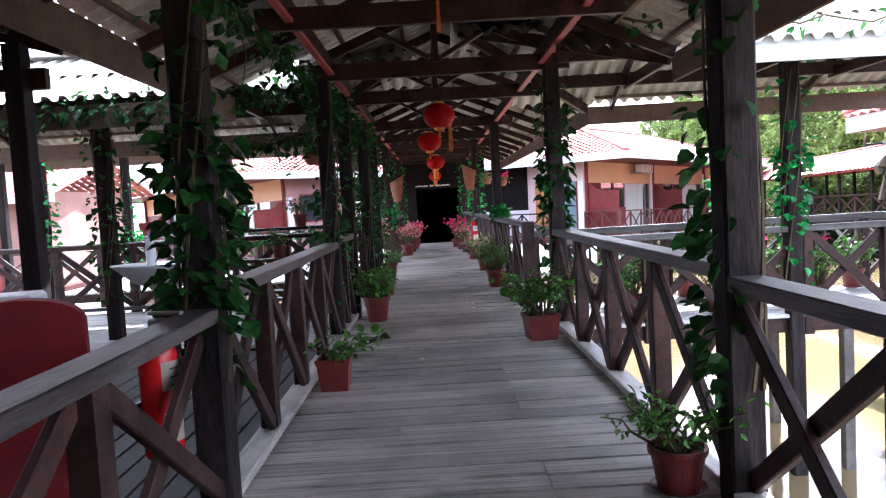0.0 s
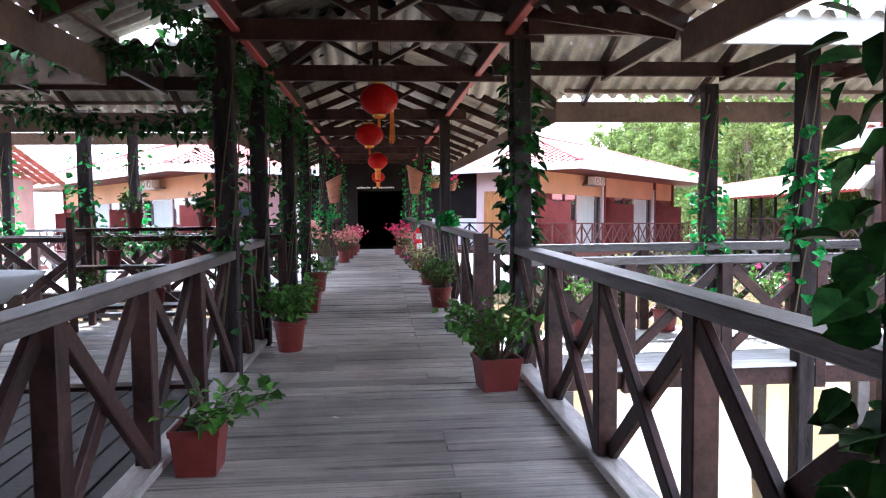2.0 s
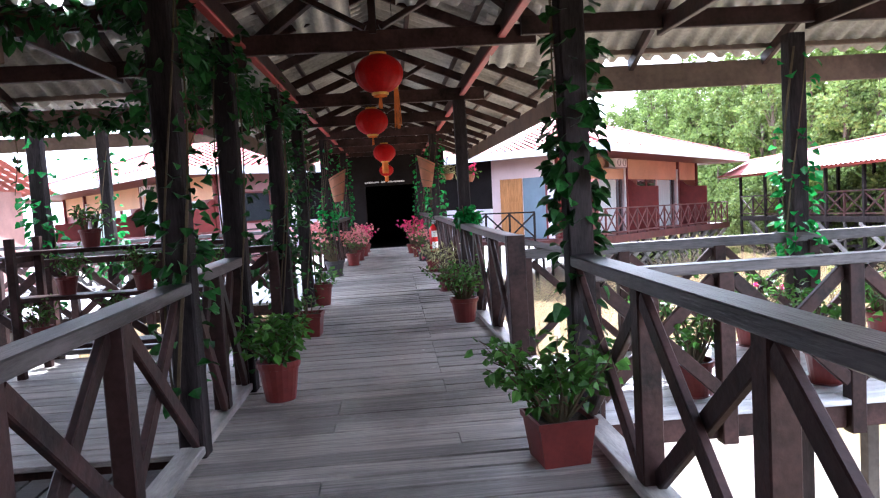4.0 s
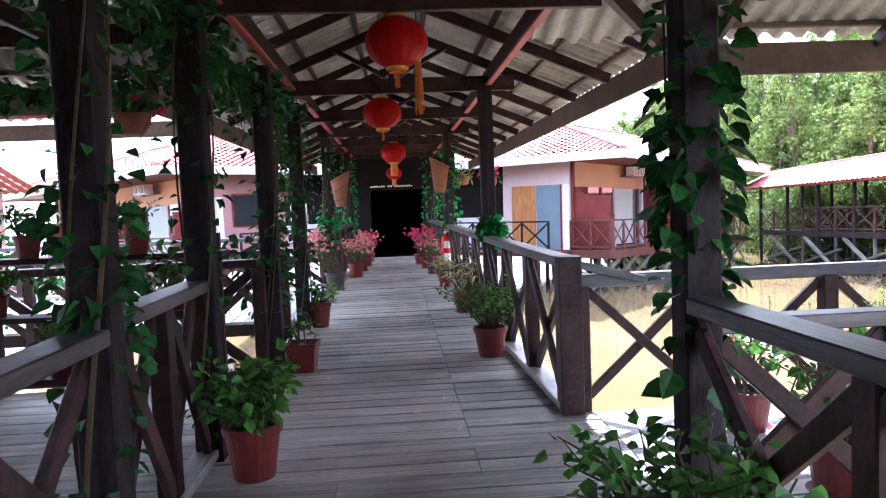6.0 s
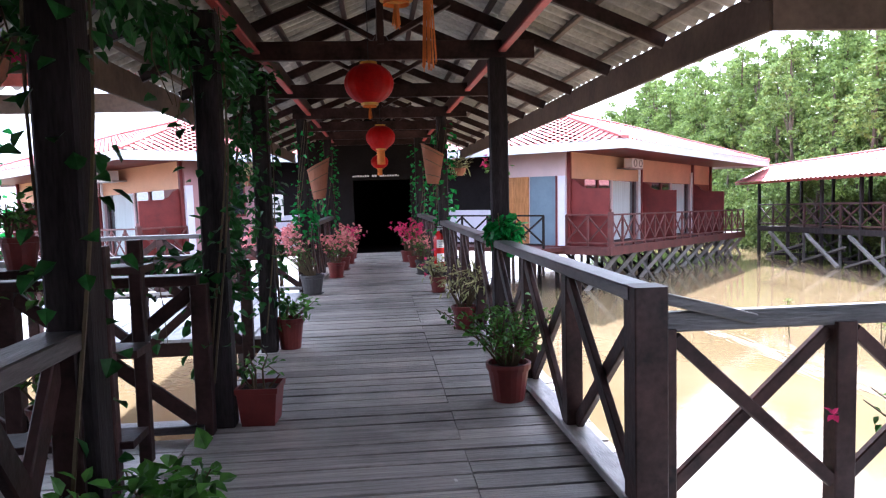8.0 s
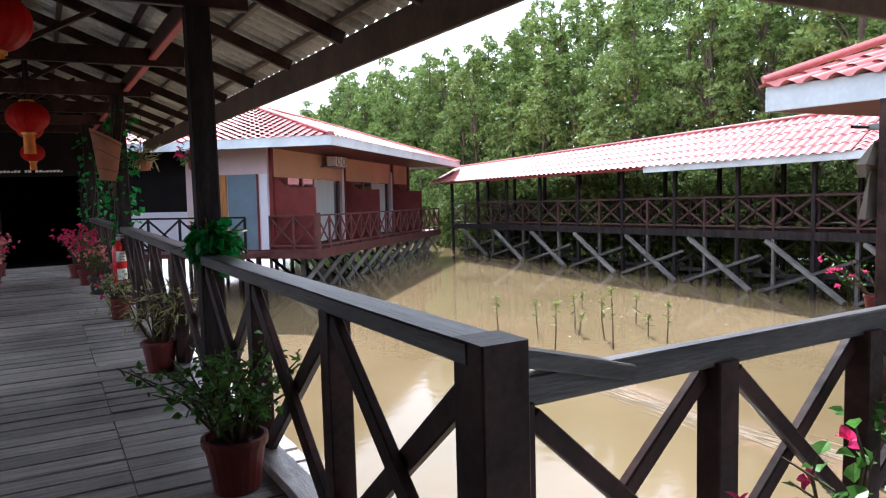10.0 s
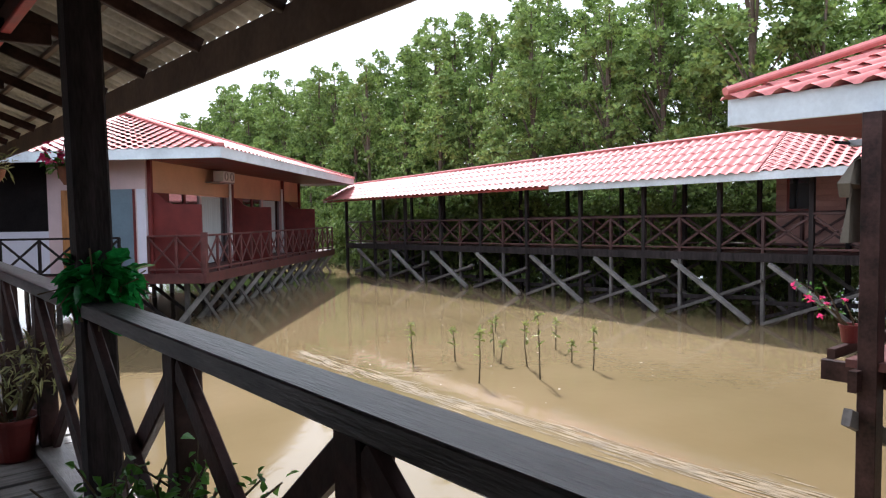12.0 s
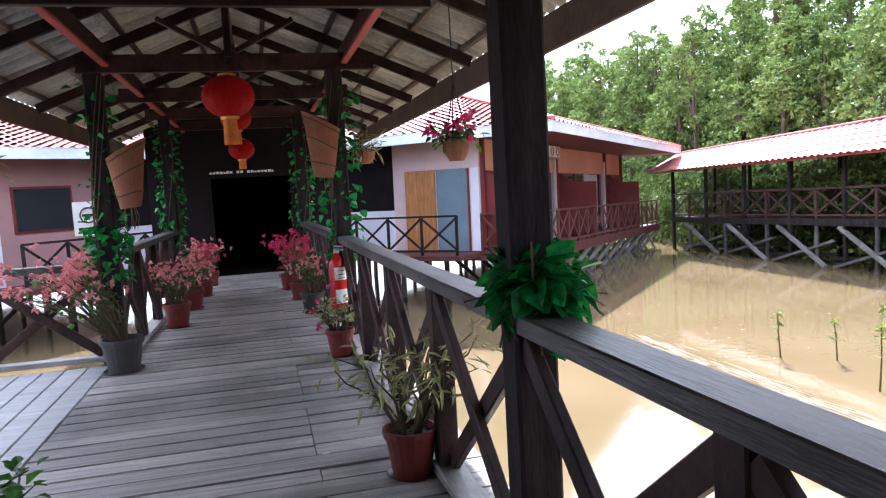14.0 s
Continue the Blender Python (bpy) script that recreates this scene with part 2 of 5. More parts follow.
def water_material():
    m = bpy.data.materials.new("muddy_water")
    m.use_nodes = True
    nt = m.node_tree
    L = nt.links.new
    bs = nt.nodes["Principled BSDF"]
    tc = nt.nodes.new("ShaderNodeTexCoord")
    n1 = nt.nodes.new("ShaderNodeTexNoise")
    n1.inputs["Scale"].default_value = 0.25
    n1.inputs["Detail"].default_value = 7
    L(tc.outputs["Object"], n1.inputs["Vector"])
    r = nt.nodes.new("ShaderNodeValToRGB")
    r.color_ramp.elements[0].position, r.color_ramp.elements[1].position = 0.35, 0.7
    r.color_ramp.elements[0].color = (0.17, 0.125, 0.062, 1)
    r.color_ramp.elements[1].color = (0.225, 0.165, 0.09, 1)
    L(n1.outputs[0], r.inputs[0])
    L(r.outputs[0], bs.inputs["Base Color"])
    bs.inputs["Roughness"].default_value = 0.06
    bs.inputs["IOR"].default_value = 1.45
    n2 = nt.nodes.new("ShaderNodeTexNoise")
    n2.inputs["Scale"].default_value = 5
    n2.inputs["Detail"].default_value = 3
    L(tc.outputs["Object"], n2.inputs["Vector"])
    bp = nt.nodes.new("ShaderNodeBump")
    bp.inputs["Strength"].default_value = 0.12
    bp.inputs["Distance"].default_value = 0.02
    L(n2.outputs[0], bp.inputs["Height"])
    L(bp.outputs[0], bs.inputs["Normal"])
    return m


GLASS = glass_material()
WATER = water_material()


# ---- builders ----
def empty(name, x=0, y=0, z=0, rz=0, label="", category="", group="", kind=""):
    ob = new(name)
    ob.empty_display_size = 0.1
    ob.matrix_world = pose(x, y, z, 0, 0, rz)
    return tagged(ob, label, category, group, kind)


def part(name, bm, mat, parent=None, label="", smooth=False):
    me = bpy.data.meshes.new(name)
    if smooth:
        for f in bm.faces:
            f.smooth = True
    bm.to_mesh(me)
    bm.free()
    me.materials.append(mat)
    ob = new(name, me)
    ob.parent = parent
    return tagged(ob, label)


def share(name, me, parent, m):
    ob = new(name, me)
    ob.parent = parent
    ob.matrix_local = m
    return ob


def beam(bm, a, b, w, h, up=(0, 0, 1), ch=0.006):
    """A straight timber from a to b, w wide and h high, with chamfered edges."""
    a, b = Vector(a), Vector(b)
    d = (b - a).normalized()
    s = d.cross(Vector(up))
    if s.length < 1e-4:
        s = d.cross(Vector((1, 0, 0)))
    s.normalize()
    t = s.cross(d).normalized()
    w, h = w / 2, h / 2
    ring = [(w - ch, -h), (w, -h + ch), (w, h - ch), (w - ch, h), (-w + ch, h), (-w, h - ch), (-w, -h + ch), (-w + ch, -h)]
    va = [bm.verts.new(a + s * x + t * y) for x, y in ring]
    vb = [bm.verts.new(b + s * x + t * y) for x, y in ring]
    for i in range(8):
        j = (i + 1) % 8
        bm.faces.new((va[i], va[j], vb[j], vb[i]))
    bm.faces.new(va[::-1])
    bm.faces.new(vb)
    return bm


def timber(name, a, b, w, h, mat, parent=None, up=(0, 0, 1), label="", ch=0.006):
    return part(name, beam(bmesh.new(), a, b, w, h, up, ch), mat, parent, label)


def box(bm, x0, y0, z0, x1, y1, z1, ch=0.004):
    return beam(bm, ((x0 + x1) / 2, y0, (z0 + z1) / 2), ((x0 + x1) / 2, y1, (z0 + z1) / 2), x1 - x0, z1 - z0, ch=ch)


def lathe(bm, profile, n=20, cx=0, cy=0, wob=None):
    """A turned body from (radius, height) pairs; wob(angle) scales the radius."""
    rings = []
    for r, z in profile:
        rings.append([bm.verts.new((cx + r * (wob(k * math.tau / n) if wob else 1) * math.cos(k * math.tau / n),
                                    cy + r * (wob(k * math.tau / n) if wob else 1) * math.sin(k * math.tau / n), z)) for k in range(n)])
    for p, q in zip(rings, rings[1:]):
        for k in range(n):
            j = (k + 1) % n
            bm.faces.new((p[k], p[j], q[j], q[k]))
    return rings


def tube(bm, pts, r0, r1, n=6):
    rings = []
    pts = [Vector(p) for p in pts]
    for i, p in enumerate(pts):
        d = (pts[min(i + 1, len(pts) - 1)] - pts[max(i - 1, 0)]).normalized()
        s = d.orthogonal().normalized()
        t = d.cross(s)
        r = r0 + (r1 - r0) * i / (len(pts) - 1)
        rings.append([bm.verts.new(p + (s * math.cos(k * math.tau / n) + t * math.sin(k * math.tau / n)) * r) for k in range(n)])
    for p, q in zip(rings, rings[1:]):
        for k in range(n):
            j = (k + 1) % n
            bm.faces.new((p[k], p[j], q[j], q[k]))
    return bm


def leaves(rng, spots, size, wide=0.6, droop=0.3):
    """Folded pointed leaves at spots (place, outward way), as one mesh."""
    vs, fs = [], []
    for p, way in spots:
        d = Vector(way) + Vector((rng.gauss(0, .45), rng.gauss(0, .45), rng.gauss(-droop, .45)))
        if d.length < 1e-3:
            d = Vector((0, 0, 1))
        d.normalize()
        s = d.cross(Vector((rng.gauss(0, .5), rng.gauss(0, .5), 1)))
        if s.length < 1e-3:
            s = d.orthogonal()
        s.normalize()
        n = s.cross(d)
        L = size * rng.uniform(0.6, 1.25)
        W = L * wide * rng.uniform(0.8, 1.1) / 2
        p = Vector(p)
        i = len(vs)
        vs += [p, p + d * L * .35 + s * W + n * W * .35, p + d * L * .38 - n * .02 * L, p + d * L * .35 - s * W + n * W * .35,
               p + d * L * .72 + s * W * .62 + n * W * .15, p + d * L * .72 - s * W * .62 + n * W * .15, p + d * L - n * L * .14]
        fs += [(i, i + 1, i + 2), (i, i + 2, i + 3), (i + 1, i + 4, i + 2), (i + 2, i + 5, i + 3), (i + 2, i + 4, i + 6), (i + 2, i + 6, i + 5)]
    return vs, fs


def leafpart(name, vs, fs, mat, parent, label=""):
    me = bpy.data.meshes.new(name)
    me.from_pydata([tuple(v) for v in vs], [], fs)
    me.materials.append(mat)
    ob = new(name, me)
    ob.parent = parent
    return tagged(ob, label, kind="stuff")


# ---- the plan ----
XL, XR = -1.07, 1.22            # the lines of the handrails along the main walkway
RAIL = 1.03
YA, YB = 7.4, 9.15              # the side branches' railings
Y0, Y1 = -2.5, 24.15             # the walkway's ends
RIDGE, XM = 3.36, 0.08
EAVE, SLOPE = 2.05, 0.41
WATERZ = -1.75


def roof_z(x):
    return RIDGE - SLOPE * abs(x - XM)


# ---- ground ----
def water():
    bm = bmesh.new()
    bmesh.ops.create_grid(bm, x_segments=2, y_segments=2, size=1500, matrix=Matrix.Translation((0, 0, WATERZ)))
    tagged(part("water", bm, WATER), "muddy brown still tidal water under the stilts", "water", kind="structure")


water()


# ---- railings ----
def railing(a, b, n, height=RAIL, caps=CAP, wood=WOOD, kerb=True, z=0.0, label="", post=0.1, pale=PLANK, capw=0.14, caph=0.065, brace=0.085):
    """A timber railing from a to b in n bays: cap, posts, crossed braces and a pale kerb board."""
    a, b = Vector((*a, 0)), Vector((*b, 0))
    d = (b - a)
    run = d.length
    d.normalize()
    e = empty("railing", a.x, a.y, z, math.degrees(math.atan2(d.y, d.x)),
              label or "dark stained timber railing with crossed braces along the walkway", "railing", "walkway railings")
    timber("handrail", (0, 0, height - 0.028), (run, 0, height - 0.028), capw, caph, caps, e, label="worn grey-brown handrail cap")
    if kerb:
        timber("kerb_board", (0, 0, 0.045), (run, 0, 0.045), 0.14, 0.05, pale, e, label="pale weathered kerb board")
    step = run / n
    pm = None
    for i in range(n + 1):
        if pm is None:
            pm = timber("post", (0, 0, -0.25), (0, 0, height - 0.056), post, post, wood, e, up=(0, 1, 0)).data
        else:
            share("post", pm, e, Matrix.Translation((i * step, 0, 0)))
    b1 = beam(bmesh.new(), (0.05, 0.022, 0.09), (step - 0.05, 0.022, height - 0.1), 0.04, brace)
    b2 = beam(bmesh.new(), (0.05, -0.022, height - 0.1), (step - 0.05, -0.022, 0.09), 0.04, brace)
    o1, o2 = part("brace", b1, wood, e), part("brace", b2, wood, e)
    for i in range(1, n):
        share("brace", o1.data, e, Matrix.Translation((i * step, 0, 0)))
        share("brace", o2.data, e, Matrix.Translation((i * step, 0, 0)))
    return e


railing((XR, Y0), (XR, 2.95), 5, 0.97)
railing((XR, 2.95), (XR, YA - 0.15), 4, 1.01)
railing((1.15, YB - 0.04), (1.08, 12.38), 3)
railing((1.08, 12.38), (1.02, 17.1), 4)
railing((1.02, 17.1), (0.9, 21.2), 4)
railing((XL, Y0), (XL, 3.2), 5, 0.93)
railing((XL, 3.2), (XL, YA - 0.15), 4, 1.0)
railing((XL, YA - 0.1), (XL, 8.6), 2)
railing((-1.07, 17.2), (-0.97, 21.2), 4)
railing((1.25, YB), (7.2, YB), 7, 0.89, CAP, WOOD, False, capw=0.055, caph=0.09, brace=0.062, label="dark timber side railing with crossed braces above the water")
railing((XR + 0.1, YA), (7.2, YA), 7, 0.89, CAP, WOOD, False, capw=0.12, label="dark timber side railing with crossed braces above the water")
SIDE = "dark timber side railing with crossed braces above the water"
railing((XL - 0.04, 10.6), (-9.0, 10.6), 7, 1.0, WOOD, WOOD, True, label=SIDE, pale=CAP)
railing((XL - 0.2, 13.0), (-9.0, 13.0), 8, 0.94, CAP, WOOD, False, label=SIDE)
timber("corner_post", (1.16, YB - 0.04, -0.3), (1.16, YB - 0.04, RAIL + 0.006), 0.15, 0.15, WOOD, up=(0, 1, 0))
tagged(timber("rail_brace_board", (1.2, YB - 0.03, 0.985), (1.66, YB, 0.865), 0.12, 0.05, CAP), "sloping board joining the two handrails at the corner", "board")
tagged(bpy.data.objects["corner_post"], "thick dark stained railing corner post", "post")


# ---- roof posts ----
def roof_post(x, y, top, s=0.15):
    ob = timber("roof_post", (0, 0, WATERZ - 0.3), (0, 0, top), s, s, POSTWOOD, up=(0, 1, 0), ch=0.012)
    ob.location = (x, y, 0)
    return tagged(ob, "weathered dark timber post carrying the walkway roof", "post", "roof posts")


PR = [(XR, -1.6), (XR, 2.95), (XR, 7.25), (1.09, 12.4), (1.02, 17.1), (0.9, 21.2)]
PL = [(XL, -1.6), (XL, 3.2), (XL, 7.25), (-1.05, 8.65), (-1.03, 10.75), (-1.06, 12.95), (-1.1, 17.2), (-0.98, 21.2)]
for x, y in PR + PL:
    roof_post(x, y, 2.62)
for x in (3.7, 6.2):
    roof_post(x, YA, 2.62)
    roof_post(x, YB + 0.05, 2.62)
for x in (-3.74, -6.2):
    roof_post(x, 8.2, 2.62)
    roof_post(x, 11.4, 2.62)


# ---- roofs ----
def corrugated(bm, ridge_a, ridge_b, down, pitch=0.177, amp=0.028):
    """A corrugated slope: from the ridge line down by the vector down, waves running downhill."""
    ra, rb, dn = Vector(ridge_a), Vector(ridge_b), Vector(down)
    run = (rb - ra).length
    nrm = (rb - ra).cross(dn).normalized()
    if nrm.z < 0:
        nrm.negate()
    n = max(2, int(run / pitch * 10))
    top, bot = [], []
    for i in range(n + 1):
        off = nrm * (amp * math.tanh(2.2 * math.sin(i / 10 * math.tau)))
        p = ra.lerp(rb, i / n) + off
        top.append(bm.verts.new(p))
        bot.append(bm.verts.new(p + dn))
    for i in range(n):
        f = bm.faces.new((top[i], top[i + 1], bot[i + 1], bot[i]))
        f.smooth = True
    return bm


def walkway_roof():
    e = empty("roof", 0, 0, 0, label="gabled timber roof with grey corrugated sheets over the walkway", category="roof", kind="structure")
    L = 1.25
    # sheets in overlapping courses, cut open over the crossing
    for side in (-1, 1):
        ca, cb = ((6.4, 9.8), (7.4, 10.9))[side < 0]
        for k in range(2):
            u0, u2 = k * 1.06, min((k + 1) * 1.06 + 0.12, EAVE + 0.12)
            for ya, yb in ((Y0 - 0.5, ca), (ca, cb), (cb, 24.3)):
                u1 = 1.45 if ya == ca else u2
                if ya == ca and k == 1:
                    continue
                lap = 0.14 if ya == ca else 0.0
                z = RIDGE - SLOPE * u0 + 0.15 - 0.03 * k + lap * 0.1
                bm = corrugated(bmesh.new(), (XM + side * u0, ya - lap, z), (XM + side * u0, yb + lap, z),
                                (side * (u1 - u0), 0, -SLOPE * (u1 - u0)))
                part("roof_sheet", bm, SHEET, e)
    # a sheet added under the valley of the crossing, to stop sun leaking through
    z = RIDGE - SLOPE * 1.06 + 0.12
    part("roof_sheet", corrugated(bmesh.new(), (XM + 1.06, 6.2, z - 0.012), (XM + 1.06, 7.3, z - 0.012), (0.82, 0, -SLOPE * 0.82)), SHEET, e)
    timber("ridge_cap", (XM, Y0 - 0.5, RIDGE + 0.18), (XM, 24.3, RIDGE + 0.18), 0.3, 0.04, SHEET, e)
    timber("ridge_board", (XM, Y0 - 0.5, RIDGE - 0.02), (XM, 24.3, RIDGE - 0.02), 0.05, 0.14, WOOD, e)
    # trusses at the posts
    for y in (-1.6, 3.1, 5.2, 7.3, 9.1, 12.4, 14.8, 17.15, 19.2, 21.2, 23.0):
        timber("tie_beam", (XL - 0.15, y, 2.7), (XR + 0.2, y, 2.7), 0.06, 0.16, WOOD, e)
        timber("king_post", (XM, y, 2.75), (XM, y, RIDGE - 0.05), 0.06, 0.09, WOOD, e, up=(0, 1, 0))
        for s in (-1, 1):
            timber("strut", (XM + s * 0.06, y, 2.8), (XM + s * 0.6, y, roof_z(XM + 0.6) - 0.02), 0.045, 0.08, WOOD, e, up=(0, 1, 0))
    y = Y0
    while y < 23.5:
        for s in (-1, 1):
            if not ((6.4 < y < 9.8) if s > 0 else (7.4 < y < 10.9)):
                timber("rafter", (XM, y, RIDGE), (XM + s * EAVE, y, RIDGE - SLOPE * EAVE), 0.05, 0.1, WOOD, e)
            else:
                timber("rafter", (XM, y, RIDGE), (XM + s * 1.2, y, RIDGE - SLOPE * 1.2), 0.05, 0.1, WOOD, e)
        y += L
    for s in (-1, 1):
        for u in (0.35, 0.95, 1.55, 1.98):
            z = RIDGE - SLOPE * u + 0.085
            ca, cb = (6.4, 9.8) if s > 0 else (7.4, 10.9)
            for ya, yb in ((Y0 - 0.5, ca), (ca, cb), (cb, 24.3)):
                if ya == ca and u > 1.3:
                    continue
                timber("purlin", (XM + s * u, ya, z), (XM + s * u, yb, z), 0.05, 0.045, FASCIA if u > 1.2 else WOOD, e)
        # wall plates along the posts
        timber("wall_plate", (XM + s * 1.08, Y0 - 0.4, 2.79), (XM + s * 1.08, 24.2, 2.79), 0.06, 0.17, WOOD, e)
        timber("painted_strip", (XM + s * 1.055, Y0 - 0.4, 2.685), (XM + s * 1.055, 24.2, 2.69), 0.066, 0.03, BRIGHTRED, e)
        for ya, yb in ((Y0 - 0.5, 6.36 if s > 0 else 7.4), (9.86 if s > 0 else 10.9, 24.3)):
            timber("fascia", (XM + s * (EAVE + 0.03), ya, 2.41), (XM + s * (EAVE + 0.03), yb, 2.41), 0.03, 0.24, FASCIA, e)


def branch_roof(s, xe, ym, near):
    """A side branch's roof, its ridge at right angles to the walkway's."""
    half = 1.74
    rz = RIDGE - SLOPE * (EAVE - half)
    e = empty("side_roof", 0, 0, 0, label="gabled corrugated roof over the side branch", category="roof", kind="structure")
    for t in (-1, 1):
        for k in range(2):
            u0, u1 = k * 0.9, min((k + 1) * 0.9 + 0.1, half + 0.1)
            xa = XM + s * (0.2 + u0 * 0.95)
            part("roof_sheet", corrugated(bmesh.new(), (xa, ym + t * u0, rz - SLOPE * u0 + 0.15 - 0.03 * k), (xe, ym + t * u0, rz - SLOPE * u0 + 0.15 - 0.03 * k),
                                          (0, t * (u1 - u0), -SLOPE * (u1 - u0))), SHEET, e)
        for u in (0.5, 1.15, 1.66):
            z = rz - SLOPE * u + 0.085
            timber("purlin", (XM + s * (0.5 + u), ym + t * u, z), (xe, ym + t * u, z), 0.05, 0.045, FASCIA if u > 1.2 else WOOD, e)
        timber("wall_plate", (XM + s * 1.2, ym + t * 0.88, 2.74), (xe, ym + t * 0.88, 2.74), 0.06, 0.15, WOOD, e)
        fz = 2.53 if near is WHITEFASCIA and t < 0 else 2.41
        timber("fascia", (XM + s * (EAVE + 0.03), ym + t * (half + 0.02), fz), (xe, ym + t * (half + 0.02), fz), 0.03, 0.24,
               FASCIA if t > 0 else near, e)
        timber("valley_rafter", (XM + s * 0.3, ym, rz), (XM + s * EAVE, ym + t * half, 2.5), 0.06, 0.13, WOOD, e)
    timber("ridge_cap", (XM + s * 0.3, ym, rz + 0.18), (xe, ym, rz + 0.18), 0.4, 0.04, SHEET, e)
    x = 2.4
    while x < abs(xe):
        for t in (-1, 1):
            timber("rafter", (XM + s * x, ym, rz), (XM + s * x, ym + t * half, rz - SLOPE * half), 0.05, 0.1, WOOD, e)
        timber("tie_beam", (XM + s * x, ym - 1.0, 2.7), (XM + s * x, ym + 1.0, 2.7), 0.05, 0.13, WOOD, e)
        x += 1.3


walkway_roof()
branch_roof(1, 6.6, 8.1, WHITEFASCIA)
branch_roof(-1, -7.5, 9.15, FASCIA)


# ---- bungalows ----
def tiled_slope(bm, corners, pitch=0.28, row=0.36, amp=0.03):
    """A pan-tiled slope over a quad (ridge a, ridge b, eave b, eave a): waves downhill, a step at every course."""
    ra, rb, eb, ea = [Vector(c) for c in corners]
    nrm = (rb - ra).cross(ea - ra) if (rb - ra).length > 0.01 else (eb - ea).cross(ea - ra)
    nrm.normalize()
    if nrm.z < 0:
        nrm.negate()
    rows = max(2, int((ea - ra).length / row))
    across = (eb - ea).normalized()
    base = ea
    w = max((eb - ea).length, 0.1)
    for r in range(rows):
        t0, t1 = r / rows, (r + 1) / rows
        a0, b0 = ra.lerp(ea, t0), rb.lerp(eb, t0)
        a1, b1 = ra.lerp(ea, t1 + 0.15 / rows), rb.lerp(eb, t1 + 0.15 / rows)
        s0, s1 = (a1 - base).dot(across), (b1 - base).dot(across)
        n = max(2, int((s1 - s0) / pitch * 5))
        p, q = [], []
        for i in range(n + 1):
            k = i / n
            lo = a1.lerp(b1, k)
            hi = a0.lerp(b0, k)
            ph = ((lo - base).dot(across)) / pitch * math.tau
            off = amp * math.sin(ph)
            p.append(bm.verts.new(hi + nrm * (off * 0.9)))
            q.append(bm.verts.new(lo + nrm * (off + 0.022)))
        for i in range(n):
            bm.faces.new((p[i], p[i + 1], q[i + 1], q[i])).smooth = True
    return bm


def wall_panel(name, mat, parent, x0, y0, z0, x1, y1, z1):
    return part(name, box(bmesh.new(), x0, y0, z0, x1, y1, z1), mat, parent)


def xrail(parent, a, b, n, z, height=0.98, wood=BALUSTER):
    """A light crossed balustrade between a and b as parts of a house."""
    a, b = Vector((*a, z)), Vector((*b, z))
    up = Vector((0, 0, height))
    timber("balustrade_rail", a + up, b + up, 0.08, 0.05, wood, parent)
    timber("balustrade_rail", a + up * 0.12, b + up * 0.12, 0.06, 0.05, wood, parent)
    for i in range(n + 1):
        p = a.lerp(b, i / n)
        timber("baluster_post", p, p + up, 0.06, 0.06, wood, parent, up=(0, 1, 0) if abs((b - a).x) > abs((b - a).y) else (1, 0, 0))
        if i < n:
            q = a.lerp(b, (i + 1) / n)
            timber("balustrade_brace", p + up * 0.14, q + up * 0.96, 0.03, 0.055, wood, parent)
            timber("balustrade_brace", p + up * 0.96, q + up * 0.14, 0.03, 0.055, wood, parent)


